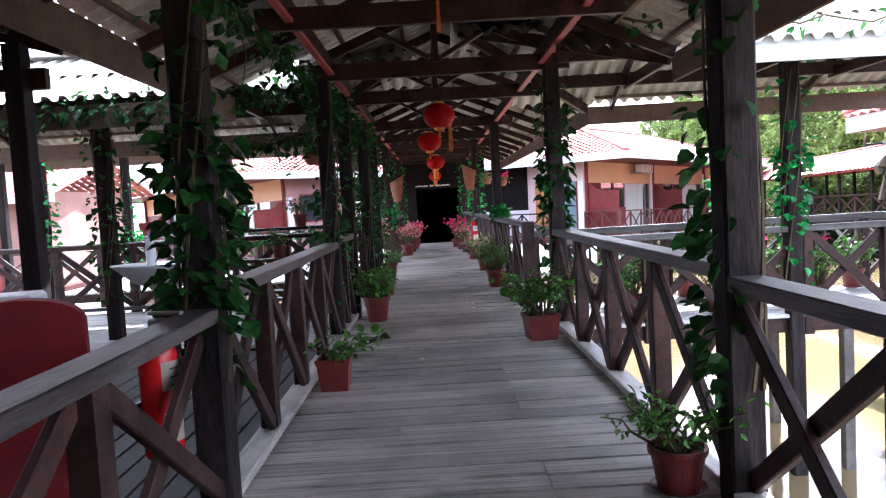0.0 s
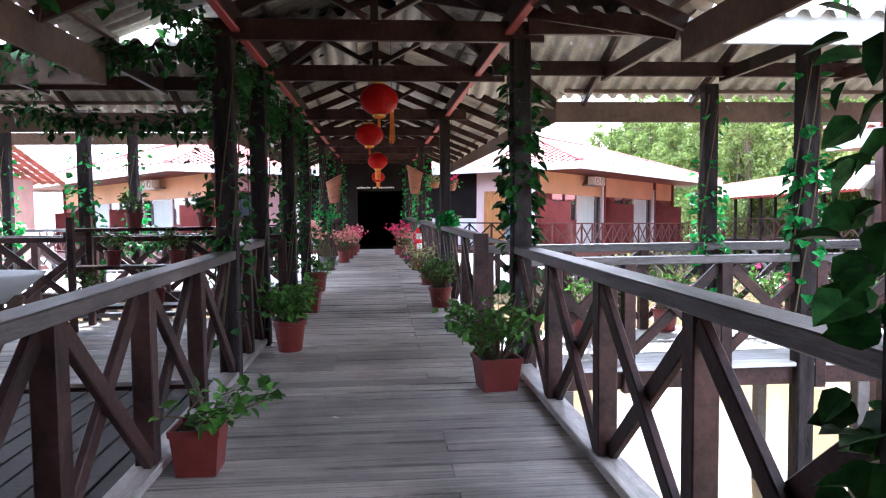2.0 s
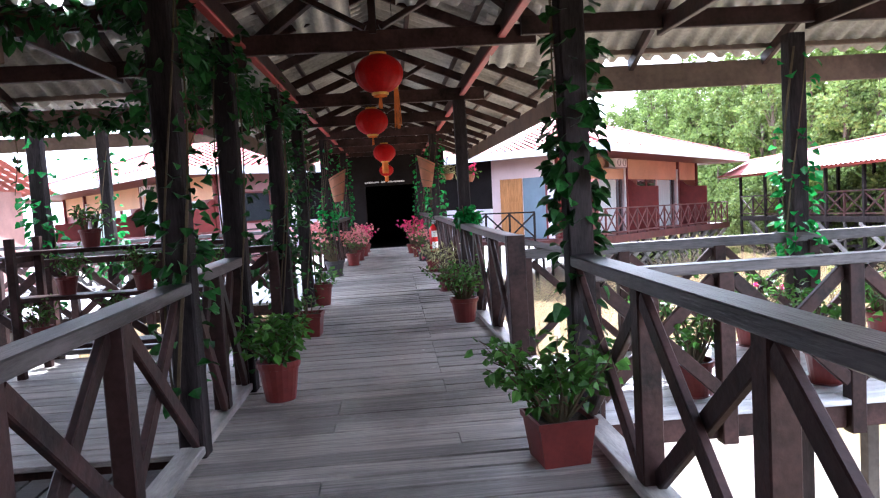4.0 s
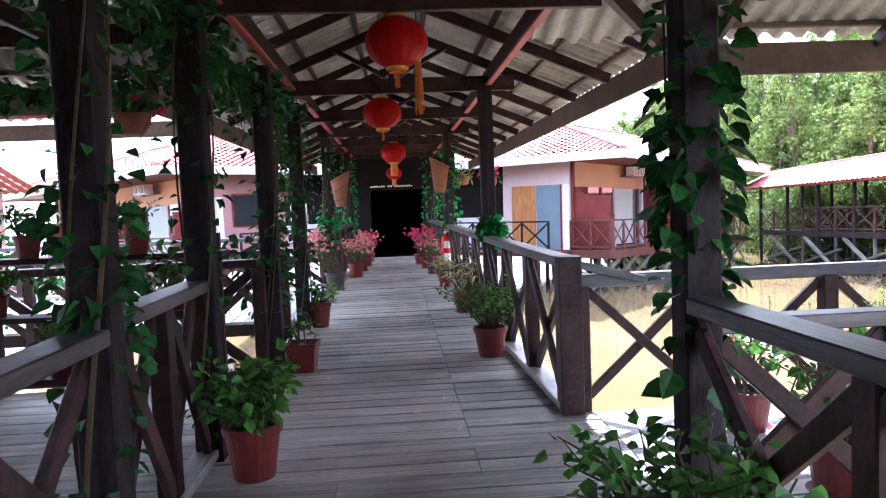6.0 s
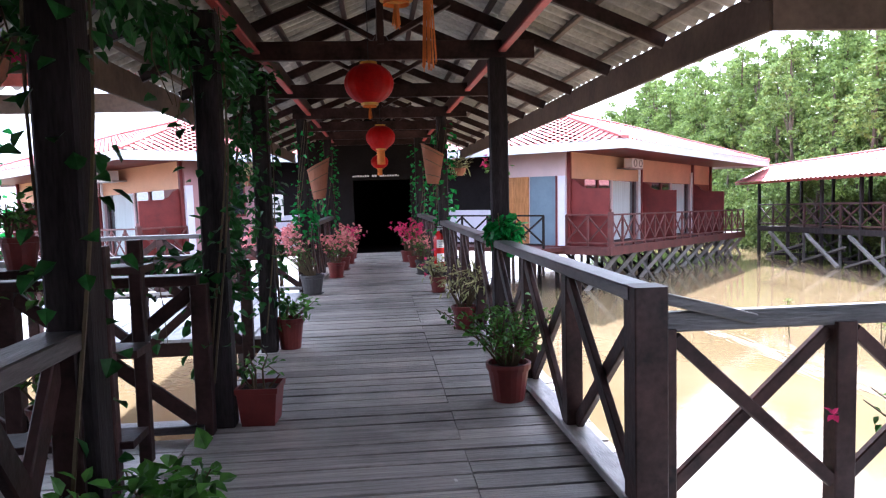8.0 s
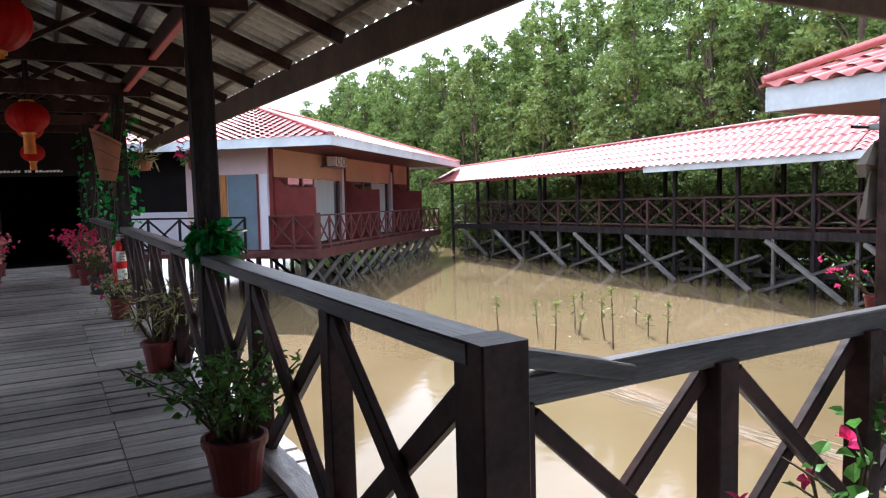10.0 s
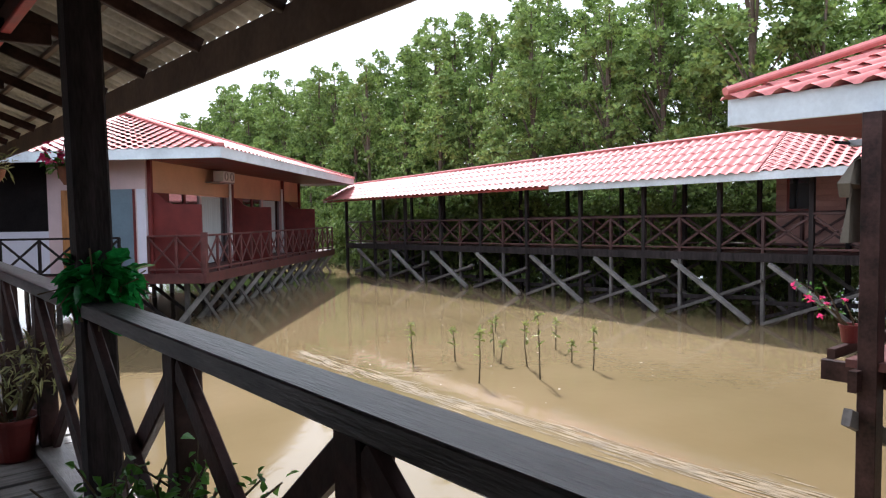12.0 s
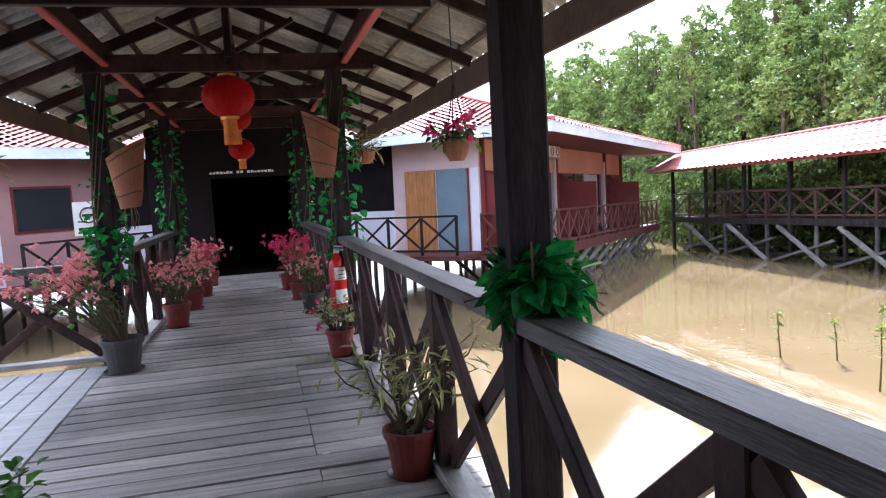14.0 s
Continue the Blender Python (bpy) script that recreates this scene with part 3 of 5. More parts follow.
def bungalow(bx, by, rot, mirror=1, label="", doors=True):
    """Local x runs along the balcony front, local y inward; z from the bungalow's own deck. mirror=-1 flips local x."""
    e = empty("bungalow", bx, by, -0.29, rot, label, "house", "bungalows on stilts")
    e.matrix_world = pose(bx, by, -0.37, 0, 1.4 * mirror, rot)
    e.scale = (1.07, 1.07, 1.03)
    s = mirror
    LEN, DEP = 13.2, 8.2
    H = 2.95

    def X(v):
        return v * s

    def slab(name, mat, x0, y0, z0, x1, y1, z1):
        return wall_panel(name, mat, e, min(X(x0), X(x1)), y0, z0, max(X(x0), X(x1)), y1, z1)
    slab("deck", BALUSTER, -0.05, -0.02, -0.14, LEN, DEP, 0.0)
    slab("edge_beam", BALUSTER, -0.1, -0.08, -0.24, LEN + 0.05, -0.021, 0.02)
    slab("edge_beam", BALUSTER, -0.12, -0.02, -0.24, -0.051, DEP, 0.02)
    xrail(e, (X(0), 0), (X(LEN), 0), 16, 0.0)
    xrail(e, (X(0), 0), (X(0), 1.42), 2, 0.0)
    slab("corner_post", BALUSTER, -0.07, -0.075, 0.0, 0.06, 0.055, 1.06)
    # front wall set back behind the balcony, end wall with the doors
    BY = 1.45
    for k in range(3):
        x0 = 0.15 + k * 5.35
        x1 = min(x0 + 5.25, LEN - 0.1)
        slab("upper_wall", PEACH, x0, BY, 2.12, x1, BY + 0.1, H)
        slab("lower_wall", MAROON, x0, BY, 0.0, x0 + 1.1, BY + 0.1, 2.12)
        if k == 2:
            slab("lower_wall", MAROON, x0 + 1.1, BY, 0.0, x1, BY + 0.1, 2.12)
            slab("window_frame", MAROON, x0 + 1.0, BY - 0.03, 1.1, x1 - 0.4, BY - 0.001, 1.16)
        else:
            slab("window_frame", MAROON, x0 + 1.1, BY - 0.02, 1.04, x0 + 3.0, BY + 0.1, 1.12)
            slab("window_pane", GLASS, x0 + 1.1, BY + 0.03, 1.12, x0 + 1.98, BY + 0.06, 2.12)
            slab("window_mullion", MAROON, x0 + 1.98, BY - 0.01, 1.12, x0 + 2.08, BY + 0.1, 2.12)
            slab("window_pane", GLASS, x0 + 2.08, BY + 0.03, 1.12, x0 + 3.0, BY + 0.06, 2.12)
            slab("lower_wall", MAROON, x0 + 1.1, BY, 0.0, x0 + 3.0, BY + 0.1, 1.04)
            slab("door_frame", PINKWALL, x0 + 3.0, BY - 0.02, 0.0, x0 + 3.08, BY + 0.1, 2.12)
            slab("sliding_door", GLASS, x0 + 3.08, BY + 0.05, 0.02, x1 - 0.1, BY + 0.08, 2.12)
            slab("curtain", CURTAIN, x0 + 3.1, BY + 0.0, 0.05, x0 + 4.5, BY + 0.04, 2.1)
            slab("door_frame", PINKWALL, x1 - 0.1, BY - 0.02, 0.0, x1, BY + 0.1, 2.12)
            slab("drain_pipe", WHITEPL, x1 - 0.2, BY - 0.14, 0.0, x1 - 0.14, BY - 0.08, 2.6)
        # a swooping partition between the balconies
        bm = bmesh.new()
        xs = X(x0 + (0.0 if k else 0.02))
        prof = [(BY, 0), (BY, 2.11), (BY - 0.15, 2.1), (BY - 0.3, 2.02), (BY - 0.42, 1.88), (BY - 0.6, 1.8), (0.12, 1.78), (0.12, 0)]
        fr = [bm.verts.new((xs, y, z)) for y, z in prof]
        bk = [bm.verts.new((xs + 0.06 * s, y, z)) for y, z in prof]
        bm.faces.new(fr)
        bm.faces.new(bk[::-1])
        for i in range(len(prof)):
            j = (i + 1) % len(prof)
            bm.faces.new((fr[i], fr[j], bk[j], bk[i]))
        bmesh.ops.recalc_face_normals(bm, faces=bm.faces[:])
        part("partition", bm, MAROON, e)
    for k in range(4):
        slab("veranda_post", MAROON, min(k * 5.35, LEN - 0.2) + 0.06, BY - 0.12, 0.0, min(k * 5.35, LEN - 0.2) + 0.16, BY - 0.02, H)
    slab("end_wall", PINKWALL if doors else DUSKY, 0.0, BY + 0.0, 2.2, 0.1, 4.0, H)
    slab("corner_pilaster", WHITEWALL, -0.03, BY + 0.0, 0.0, 0.09, BY + 0.22, 2.2)
    slab("end_wall", PINKWALL if doors else DUSKY, 0.0, BY + 0.22, 0.0, 0.1, 2.6, 2.2)
    if doors:
        slab("door_frame", MAROON, -0.02, 1.72, 0.0, 0.09, 1.78, 2.2)
        d = slab("blue_door", DOORBLUE, -0.012, 1.78, 0.0, 0.05, 2.68, 2.2)
        tagged(d, "grey-blue flush door, shut")
        w = slab("wooden_door", DOORWOOD, -0.07, 2.7, 0.0, -0.02, 3.6, 2.2)
        tagged(w, "varnished panelled wooden door leaf")
        for (ya, za) in ((2.8, 0.2), (3.2, 0.2), (2.8, 0.85), (3.2, 0.85), (2.8, 1.55), (3.2, 1.55)):
            slab("door_panel", DOORWOOD, -0.085, ya, za, -0.07, ya + 0.3, za + 0.5).parent = w
        slab("end_wall", PINKWALL, 0.0, 2.6, 0.0, 0.1, 4.0, 2.2)
    else:
        slab("window_frame", MAROON, -0.03, 2.0, 1.2, 0.0, 3.4, 2.3)
        slab("dark_window", GLASS, -0.04, 2.06, 1.26, -0.031, 3.34, 2.24)
        slab("end_wall", DUSKY, 0.0, 2.6, 0.0, 0.1, 4.0, 2.2)
    slab("low_wall", WHITEWALL, 0.0, 4.0, 0.0, 0.1, DEP, 1.15)
    # near-black panel standing in for the unlit room behind the open window
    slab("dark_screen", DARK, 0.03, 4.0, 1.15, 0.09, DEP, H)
    slab("back_wall", PINKWALL, 0.1, DEP - 0.1, 0.0, LEN, DEP, H)
    slab("far_wall", PINKWALL, LEN - 0.1, BY, 0.0, LEN, DEP - 0.1, H)
    slab("ceiling", MAROON, -0.7, -0.7, H, LEN + 0.6, DEP + 0.5, H + 0.04)
    # access walk in front of the doors
    slab("side_walk", BALUSTER, -1.3, 1.42, -0.14, -0.13, DEP, -0.02)
    xrail(e, (X(-1.3), 1.45), (X(-1.3), DEP), 7, 0.0, wood=POSTWOOD)
    # hipped roof
    ex0, ex1, ey0, ey1, ez = -1.0, LEN + 0.4, -0.9, DEP + 0.4, H + 0.17
    hy = (ey1 - ey0) / 2
    rz = ez + hy * 0.333
    ra, rb = (X(ex0 + hy), ey0 + hy, rz), (X(ex1 - hy), ey0 + hy, rz)
    c = [(X(ex0), ey0, ez), (X(ex1), ey0, ez), (X(ex1), ey1, ez), (X(ex0), ey1, ez)]
    for q in ((ra, rb, c[1], c[0]), (rb, ra, c[3], c[2]), (ra, ra, c[0], c[3]), (rb, rb, c[2], c[1])):
        part("roof_slope", tiled_slope(bmesh.new(), q), TILE, e)
    for a, b in ((ra, c[0]), (ra, c[3]), (rb, c[1]), (rb, c[2]), (ra, rb)):
        a, b = Vector(a) + Vector((0, 0, .06)), Vector(b) + Vector((0, 0, .06))
        timber("ridge_tile", a, b, 0.2, 0.07, TILE, e, ch=0.03)
    for a, b in zip(c, c[1:] + c[:1]):
        timber("fascia", Vector(a) - Vector((0, 0, 0.13)), Vector(b) - Vector((0, 0, 0.13)), 0.03, 0.27, WHITEFASCIA, e)
    ac = slab("air_conditioner", WHITEPL, 3.6, 0.9, 2.56, 4.5, 1.2, 2.88)
    tagged(ac, "white air-conditioner box under the eave")
    for fx in (3.83, 4.27):
        ring = [(X(fx + 0.12 * math.cos(q * math.tau / 16)), 0.89, 2.72 + 0.12 * math.sin(q * math.tau / 16)) for q in range(17)]
        part("fan_grille", tube(bmesh.new(), ring, 0.018, 0.018, 5), METAL, ac)
    slab("bracket", METAL, 3.5, 0.95, 2.52, 4.6, 1.4, 2.555)
    # stilts and slanting struts
    for i in range(11):
        x = 0.3 + i * LEN / 10.6
        for y in (0.6, 4.0, 7.5):
            timber("stilt", (X(x), y, -0.15), (X(x), y, WATERZ - 0.2), 0.11, 0.11, STILT, e, up=(0, 1, 0))
        timber("strut", (X(x + 0.25), -0.02, -0.2), (X(x - 0.45), 0.95, WATERZ + 0.1), 0.12, 0.12, STRUT, e)
        timber("strut", (X(x - 0.05), 0.4, -0.25), (X(x + 0.45), -0.25, WATERZ + 0.1), 0.08, 0.07, STILT, e)
        timber("strut", (X(x + 0.1), 2.5, -0.2), (X(x + 0.1), 0.9, WATERZ + 0.3), 0.08, 0.08, POSTWOOD, e)
    return e


bungalow(7.11, 27.47, 90 - 43.5, 1, "pink and maroon bungalow on stilts with red tiled roof and balconies")
bungalow(-6.95, 27.7, 90 + 43.5 - 180, -1, "peach and maroon bungalow on stilts with red tiled roof", False)


# ---- far covered walkway ----
def far_walkway():
    e = empty("covered_walkway", 0, 0, 0, label="long covered timber walkway on stilts with red tiled roof", category="walkway", kind="structure")
    XN, W = 17.2, 2.0
    ya, yb = 37.0, 5.0

    def zd(y):
        return 0.05 + (15.1 - y) * 0.022
    timber("deck", (XN + W / 2, ya, zd(ya) - 0.08), (XN + W / 2, yb, zd(yb) - 0.08), W, 0.12, FARRAIL, e)
    timber("edge_beam", (XN - 0.02, ya, zd(ya) - 0.1), (XN - 0.02, yb, zd(yb) - 0.1), 0.06, 0.22, POSTWOOD, e)
    for x in (XN, XN + W):
        timber("handrail", (x, ya, zd(ya) + 0.95), (x, yb, zd(yb) + 0.95), 0.09, 0.06, FARRAIL, e)
        timber("lower_rail", (x, ya, zd(ya) + 0.12), (x, yb, zd(yb) + 0.12), 0.06, 0.05, FARRAIL, e)
        n = 28
        for i in range(n):
            y = ya + (yb - ya) * i / n
            y2 = ya + (yb - ya) * (i + 1) / n
            if i % 2 == 0:
                timber("roof_post", (x, y, WATERZ - 0.2), (x, y, zd(y) + 2.2), 0.11, 0.11, POSTWOOD, e, up=(0, 1, 0))
            else:
                timber("rail_post", (x, y, zd(y) - 0.1), (x, y, zd(y) + 0.95), 0.08, 0.08, FARRAIL, e, up=(0, 1, 0))
                timber("stilt", (x, y, WATERZ - 0.2), (x, y, zd(y) - 0.15), 0.09, 0.09, STILT, e, up=(0, 1, 0))
            timber("rail_brace", (x, y, zd(y) + 0.15), (x, y2, zd(y2) + 0.9), 0.035, 0.06, FARRAIL, e)
            timber("rail_brace", (x, y, zd(y) + 0.9), (x, y2, zd(y2) + 0.15), 0.035, 0.06, FARRAIL, e)
    i = 0
    y = ya - 1
    while y > yb + 2:
        timber("strut", (XN - 0.06, y, zd(y) - 0.25), (XN - 0.25, y - 2.3, WATERZ + 0.05), 0.13, 0.1, STRUT, e)
        timber("strut", (XN - 0.1, y - 2.5, zd(y) - 0.6), (XN - 0.15, y + 0.1, WATERZ + 0.05), 0.09, 0.08, STILT, e)
        timber("strut", (XN + W, y, zd(y) - 0.25), (XN + W - 0.1, y - 2.2, WATERZ + 0.05), 0.11, 0.09, STILT, e)
        timber("strut", (XN + 0.1, y - 2.2, zd(y) - 0.75), (XN + 0.2, y + 0.4, WATERZ + 0.1), 0.09, 0.08, POSTWOOD, e)
        timber("strut", (XN + W - 0.15, y - 2.3, zd(y) - 0.4), (XN + W - 0.2, y, WATERZ + 0.1), 0.09, 0.08, STILT, e)
        timber("cross_beam", (XN + 0.12, y + 0.5, zd(y) - 1.25), (XN + 0.12, y - 2.4, zd(y) - 1.05), 0.07, 0.1, POSTWOOD, e)
        y -= 1.33 * 2
    # roof
    xm = XN + W / 2
    ya, yb, yh = 38.0, 4.0, 17.4
    ea, eb, eh = zd(ya) + 1.98, zd(yb) + 1.98, zd(yh) + 1.98
    a, h, b = (xm, ya, ea + 0.74), (xm, yh, eh + 1.12), (xm - 0.7, yb + 5, zd(yb + 5) + 2.4)
    for ov in (-0.65, W + 0.65):
        part("roof_slope", tiled_slope(bmesh.new(), (h, a, (XN + ov, ya, ea), (XN + ov, yh, eh))), TILE, e)
        part("roof_slope", tiled_slope(bmesh.new(), (b, h, (XN + ov, yh, eh), (XN + ov, yb, eb))), TILE, e)
    timber("ridge_tile", a, h, 0.24, 0.09, TILE, e, ch=0.03)
    timber("ridge_tile", h, b, 0.24, 0.09, TILE, e, ch=0.03)
    timber("eave_purlin", (XN - 0.6, ya, ea - 0.07), (XN - 0.6, 24.0, zd(24.0) + 1.91), 0.05, 0.08, REDWOOD, e)
    timber("fascia", (XN - 0.62, 24.0, zd(24.0) + 1.87), (XN - 0.62, yb, eb - 0.11), 0.03, 0.2, WHITEFASCIA, e)


far_walkway()


def corner_building():
    """The near corner of the neighbouring building: its eave, fascia and tiled hip."""
    e = empty("neighbour_building", 7.54, 13.05, 0, label="building with red tiled roof and pale fascia board", category="house")
    z = 2.47
    c0, c1, c2 = (0, 0, z), (0, -9, z), (9, 0, z)
    top = (4.5, -4.5, z + 1.9)
    part("roof_slope", tiled_slope(bmesh.new(), (top, (4.5, -9, z + 1.9), c1, c0), amp=0.035), TILE, e)
    part("roof_slope", tiled_slope(bmesh.new(), (top, (9, -4.5, z + 1.9), c2, c0), amp=0.035), TILE, e)
    timber("ridge_tile", Vector(c0) + Vector((0, 0, .08)), Vector(top) + Vector((0, 0, .08)), 0.2, 0.08, TILE, e, ch=0.03)
    timber("fascia", (0.04, -0.02, z - 0.15), (0.04, -9, z - 0.15), 0.03, 0.28, WHITEFASCIA, e)
    timber("fascia", (0.02, -0.04, z - 0.15), (9, -0.04, z - 0.15), 0.03, 0.28, WHITEFASCIA, e)
    part("soffit", box(bmesh.new(), 0.06, -9, z - 0.29, 9, -0.06, z - 0.26), MAROON, e)
    part("wall", box(bmesh.new(), 2.2, -9, -0.3, 2.35, -2.2, z - 0.3), BOARDS, e)
    part("wall", box(bmesh.new(), 2.35, -2.35, -0.3, 9, -2.2, z - 0.3), BOARDS, e)
    timber("veranda_post", (-0.05, -1.5, WATERZ - 0.2), (-0.05, -1.5, z - 0.3), 0.17, 0.17, WOOD, e, up=(0, 1, 0))
    timber("veranda_post", (-0.05, -5.0, WATERZ - 0.2), (-0.05, -5.0, z - 0.3), 0.17, 0.17, WOOD, e, up=(0, 1, 0))
    part("deck", box(bmesh.new(), -0.1, -9, -0.2, 9, -1.3, -0.12), BALUSTER, e)
    timber("deck_beam", (-0.25, -1.42, -0.3), (9, -1.42, -0.3), 0.08, 0.2, WOOD, e)
    timber("deck_beam", (-0.18, -1.2, -0.08), (9, -1.2, -0.08), 0.07, 0.1, WOOD, e)
    timber("deck_beam", (0.12, -1.0, -0.3), (0.12, -9, -0.3), 0.08, 0.2, WOOD, e)
    timber("deck_brace", (-0.3, -1.4, -0.62), (2.2, -1.4, -1.7), 0.08, 0.16, STILT, e)
    for x, y in ((2.4, -2.5), (2.4, -5.5), (6, -2.5), (8.5, -2.5)):
        timber("stilt", (x, y, -0.3), (x, y, WATERZ - 0.2), 0.15, 0.15, STILT, e, up=(0, 1, 0))


corner_building()


# ---- end hall ----
def end_hall():
    e = empty("entrance_hall", 0.05, 24.0, 0, label="dark hall behind the open doorway at the walkway's end", category="building", kind="structure")
    # near-black walls, floor and ceiling carry the hall's shade in their colour
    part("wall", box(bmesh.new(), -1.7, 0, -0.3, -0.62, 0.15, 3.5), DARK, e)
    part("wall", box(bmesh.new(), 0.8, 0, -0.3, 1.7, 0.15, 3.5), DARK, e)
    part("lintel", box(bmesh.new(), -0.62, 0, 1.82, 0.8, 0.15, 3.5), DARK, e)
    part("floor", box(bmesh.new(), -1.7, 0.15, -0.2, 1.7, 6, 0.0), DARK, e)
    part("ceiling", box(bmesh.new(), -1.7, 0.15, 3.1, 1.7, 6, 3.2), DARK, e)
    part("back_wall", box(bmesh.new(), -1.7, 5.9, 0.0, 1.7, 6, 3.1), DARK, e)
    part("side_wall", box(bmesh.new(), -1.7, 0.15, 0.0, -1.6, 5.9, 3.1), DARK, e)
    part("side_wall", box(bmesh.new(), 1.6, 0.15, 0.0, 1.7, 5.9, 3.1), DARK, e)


end_hall()


# ---- forest ----
def make_tree(seed, h, r, low=0.06, clumps_n=78, per=125, label="tall mangrove tree with dense pointed green crown behind the water"):
    """A trunk with limbs that reach to leaf clumps set on a tapering crown, with sprays at the tips."""
    rng = random.Random(seed)
    e = empty("mangrove_tree", 0, 0, 0, label=label, category="tree", group="mangrove trees")
    bm = bmesh.new()
    tube(bm, [(0, 0, 0), (0.1, 0.05, h * .35), (-.05, 0.1, h * .7), (0, 0, h * .95)], 0.13, 0.03, 7)
    clumps = []
    heads = [(rng.uniform(-.35, .35) * r, rng.uniform(-.35, .35) * r, rng.uniform(.82, .93)) for _ in range(2)] + [(0, 0, 1.0)]
    for i in range(clumps_n):
        hx, hy, top = heads[i % 3]
        t = rng.random() ** 0.85
        z = h * top * (low + (0.97 - low) * t)
        rad = r * min(1.0, 1.35 * (1.02 - t) ** 0.62) * rng.uniform(0.5, 1.0)
        a = rng.uniform(0, math.tau)
        c = Vector((hx + rad * math.cos(a), hy + rad * math.sin(a), z))
        clumps.append((c, 0.3 + 0.5 * (1 - t) * rng.uniform(0.6, 1.2)))
        if i % 3 == 0:
            tube(bm, [(0, 0, z * .75), (c.x * .5, c.y * .5, z * .9), tuple(c)], 0.04, 0.012, 4)
    part("trunk", bm, BARK, e)
    vs, fs = [], []
    for c, cr in clumps:
        for _ in range(per // 5):
            d = Vector((rng.gauss(0, 1), rng.gauss(0, 1), rng.gauss(0.35, 0.8))).normalized()
            q = c + Vector((d.x * cr, d.y * cr, d.z * cr * .9)) * rng.uniform(0.55, 1.1)
            # a rosette of leaves at the end of each twig
            for k in range(5):
                a = k * math.tau / 5 + rng.uniform(-.4, .4)
                s = d.orthogonal().normalized()
                t = d.cross(s)
                way = (s * math.cos(a) + t * math.sin(a) + d * rng.uniform(.3, 1.0) + Vector((0, 0, .25))).normalized()
                side = way.cross(d)
                side = side.normalized() if side.length > 1e-3 else s
                n = rng.uniform(0.13, 0.23)
                w = n * .24
                i = len(vs)
                vs += [q, q + way * n * .5 + side * w, q + way * n, q + way * n * .5 - side * w]
                fs += [(i, i + 1, i + 2), (i, i + 2, i + 3)]
    leafpart("crown", vs, fs, CROWN, e)
    return e


def forest():
    kinds = [make_tree(10 + i, h, r) for i, (h, r) in enumerate(((11.4, 1.9), (12.2, 2.1), (10.4, 1.8), (11.7, 1.7), (9.6, 2.0)))]
    low = make_tree(30, 4.2, 1.7, 0.0, 40, 125, "low mangrove shrub thicket at the water's edge")
    rng = random.Random(4)
    spots = []
    for i in range(36):
        spots.append((22.6 + rng.uniform(-.9, .9), 74 - i * 2.0 + rng.uniform(-.5, .5), rng.uniform(0.86, 1.06)))
    for i in range(27):
        spots.append((25.6 + rng.uniform(-.9, .9), 75 - i * 2.6 + rng.uniform(-.7, .7), rng.uniform(1.04, 1.16)))
    for i in range(20):
        spots.append((29.0 + rng.uniform(-1, 1), 76 - i * 3.4 + rng.uniform(-.7, .7), rng.uniform(1.15, 1.28)))
    for j, (x, y, f) in enumerate(spots):
        k = kinds[(j * 3 + j // 5) % 5] if j > 4 else kinds[j]
        m = pose(x, y, WATERZ - 0.1, 0, 0, rng.uniform(0, 360))
        c = k if j < 5 else copy_thing(k, m)
        c.matrix_basis = m
        c.scale = (f * rng.uniform(1.0, 1.25), f * rng.uniform(1.0, 1.25), f)
    n = 0
    for i in range(34):
        for x in (20.5, 21.9):
            m = pose(x + rng.uniform(-.3, .3), 60 - i * 1.6 + rng.uniform(-.4, .4), WATERZ - 0.1, 0, 0, rng.uniform(0, 360))
            if 5 < m.translation.y < 18.5 and x < 21:
                continue
            c = low if n == 0 else copy_thing(low, m)
            c.matrix_basis = m
            f = rng.uniform(0.75, 1.1)
            c.scale = (f, f, f)
            n += 1


forest()


# ---- small helpers for plants ----
def pot_round(e, r, h, mat, saucer=True):
    bm = bmesh.new()
    ri = r * 0.9
    rings = lathe(bm, [(r * .68, 0), (r * .7, 0.0), (r * .93, h * .82), (r, h * .83), (r * 1.03, h * .9), (r * 1.03, h * .99), (r, h), (ri, h), (ri * .97, h * .86)], 20)
    bm.faces.new(rings[0][::-1])
    body = part("pot", bm, mat, e, smooth=False)
    bm = bmesh.new()
    rings = lathe(bm, [(ri * .97, h * .84), (ri * .5, h * .88), (0.01, h * .9)], 14, wob=lambda a: 1 - 0.02 * math.sin(5 * a))
    part("soil", bm, SOIL, body)
    if saucer:
        bm = bmesh.new()
        rings = lathe(bm, [(r * .75, 0.0), (r * .95, 0.02), (r * .97, 0.02), (r * .8, 0.004)], 20)
        part("saucer", bm, mat, body)


def pot_square(e, a, h, mat):
    bm = bmesh.new()
    prof = [(a * .78, 0), (a * .94, h * .85), (a * 1.0, h * .86), (a * 1.02, h), (a * .93, h), (a * .9, h * .85)]
    rings = []
    for r, z in prof:
        rings.append([bm.verts.new((sx * r / 2, sy * r / 2, z)) for sx, sy in ((1, 1), (-1, 1), (-1, -1), (1, -1))])
    for p, q in zip(rings, rings[1:]):
        for k in range(4):
            bm.faces.new((p[k], p[(k + 1) % 4], q[(k + 1) % 4], q[k]))
    bm.faces.new(rings[0][::-1])
    bmesh.ops.recalc_face_normals(bm, faces=bm.faces[:])
    body = part("pot", bm, mat, e)
    bm = bmesh.new()
    bmesh.ops.create_grid(bm, x_segments=6, y_segments=6, size=a * .45, matrix=Matrix.Translation((0, 0, h * .88)))
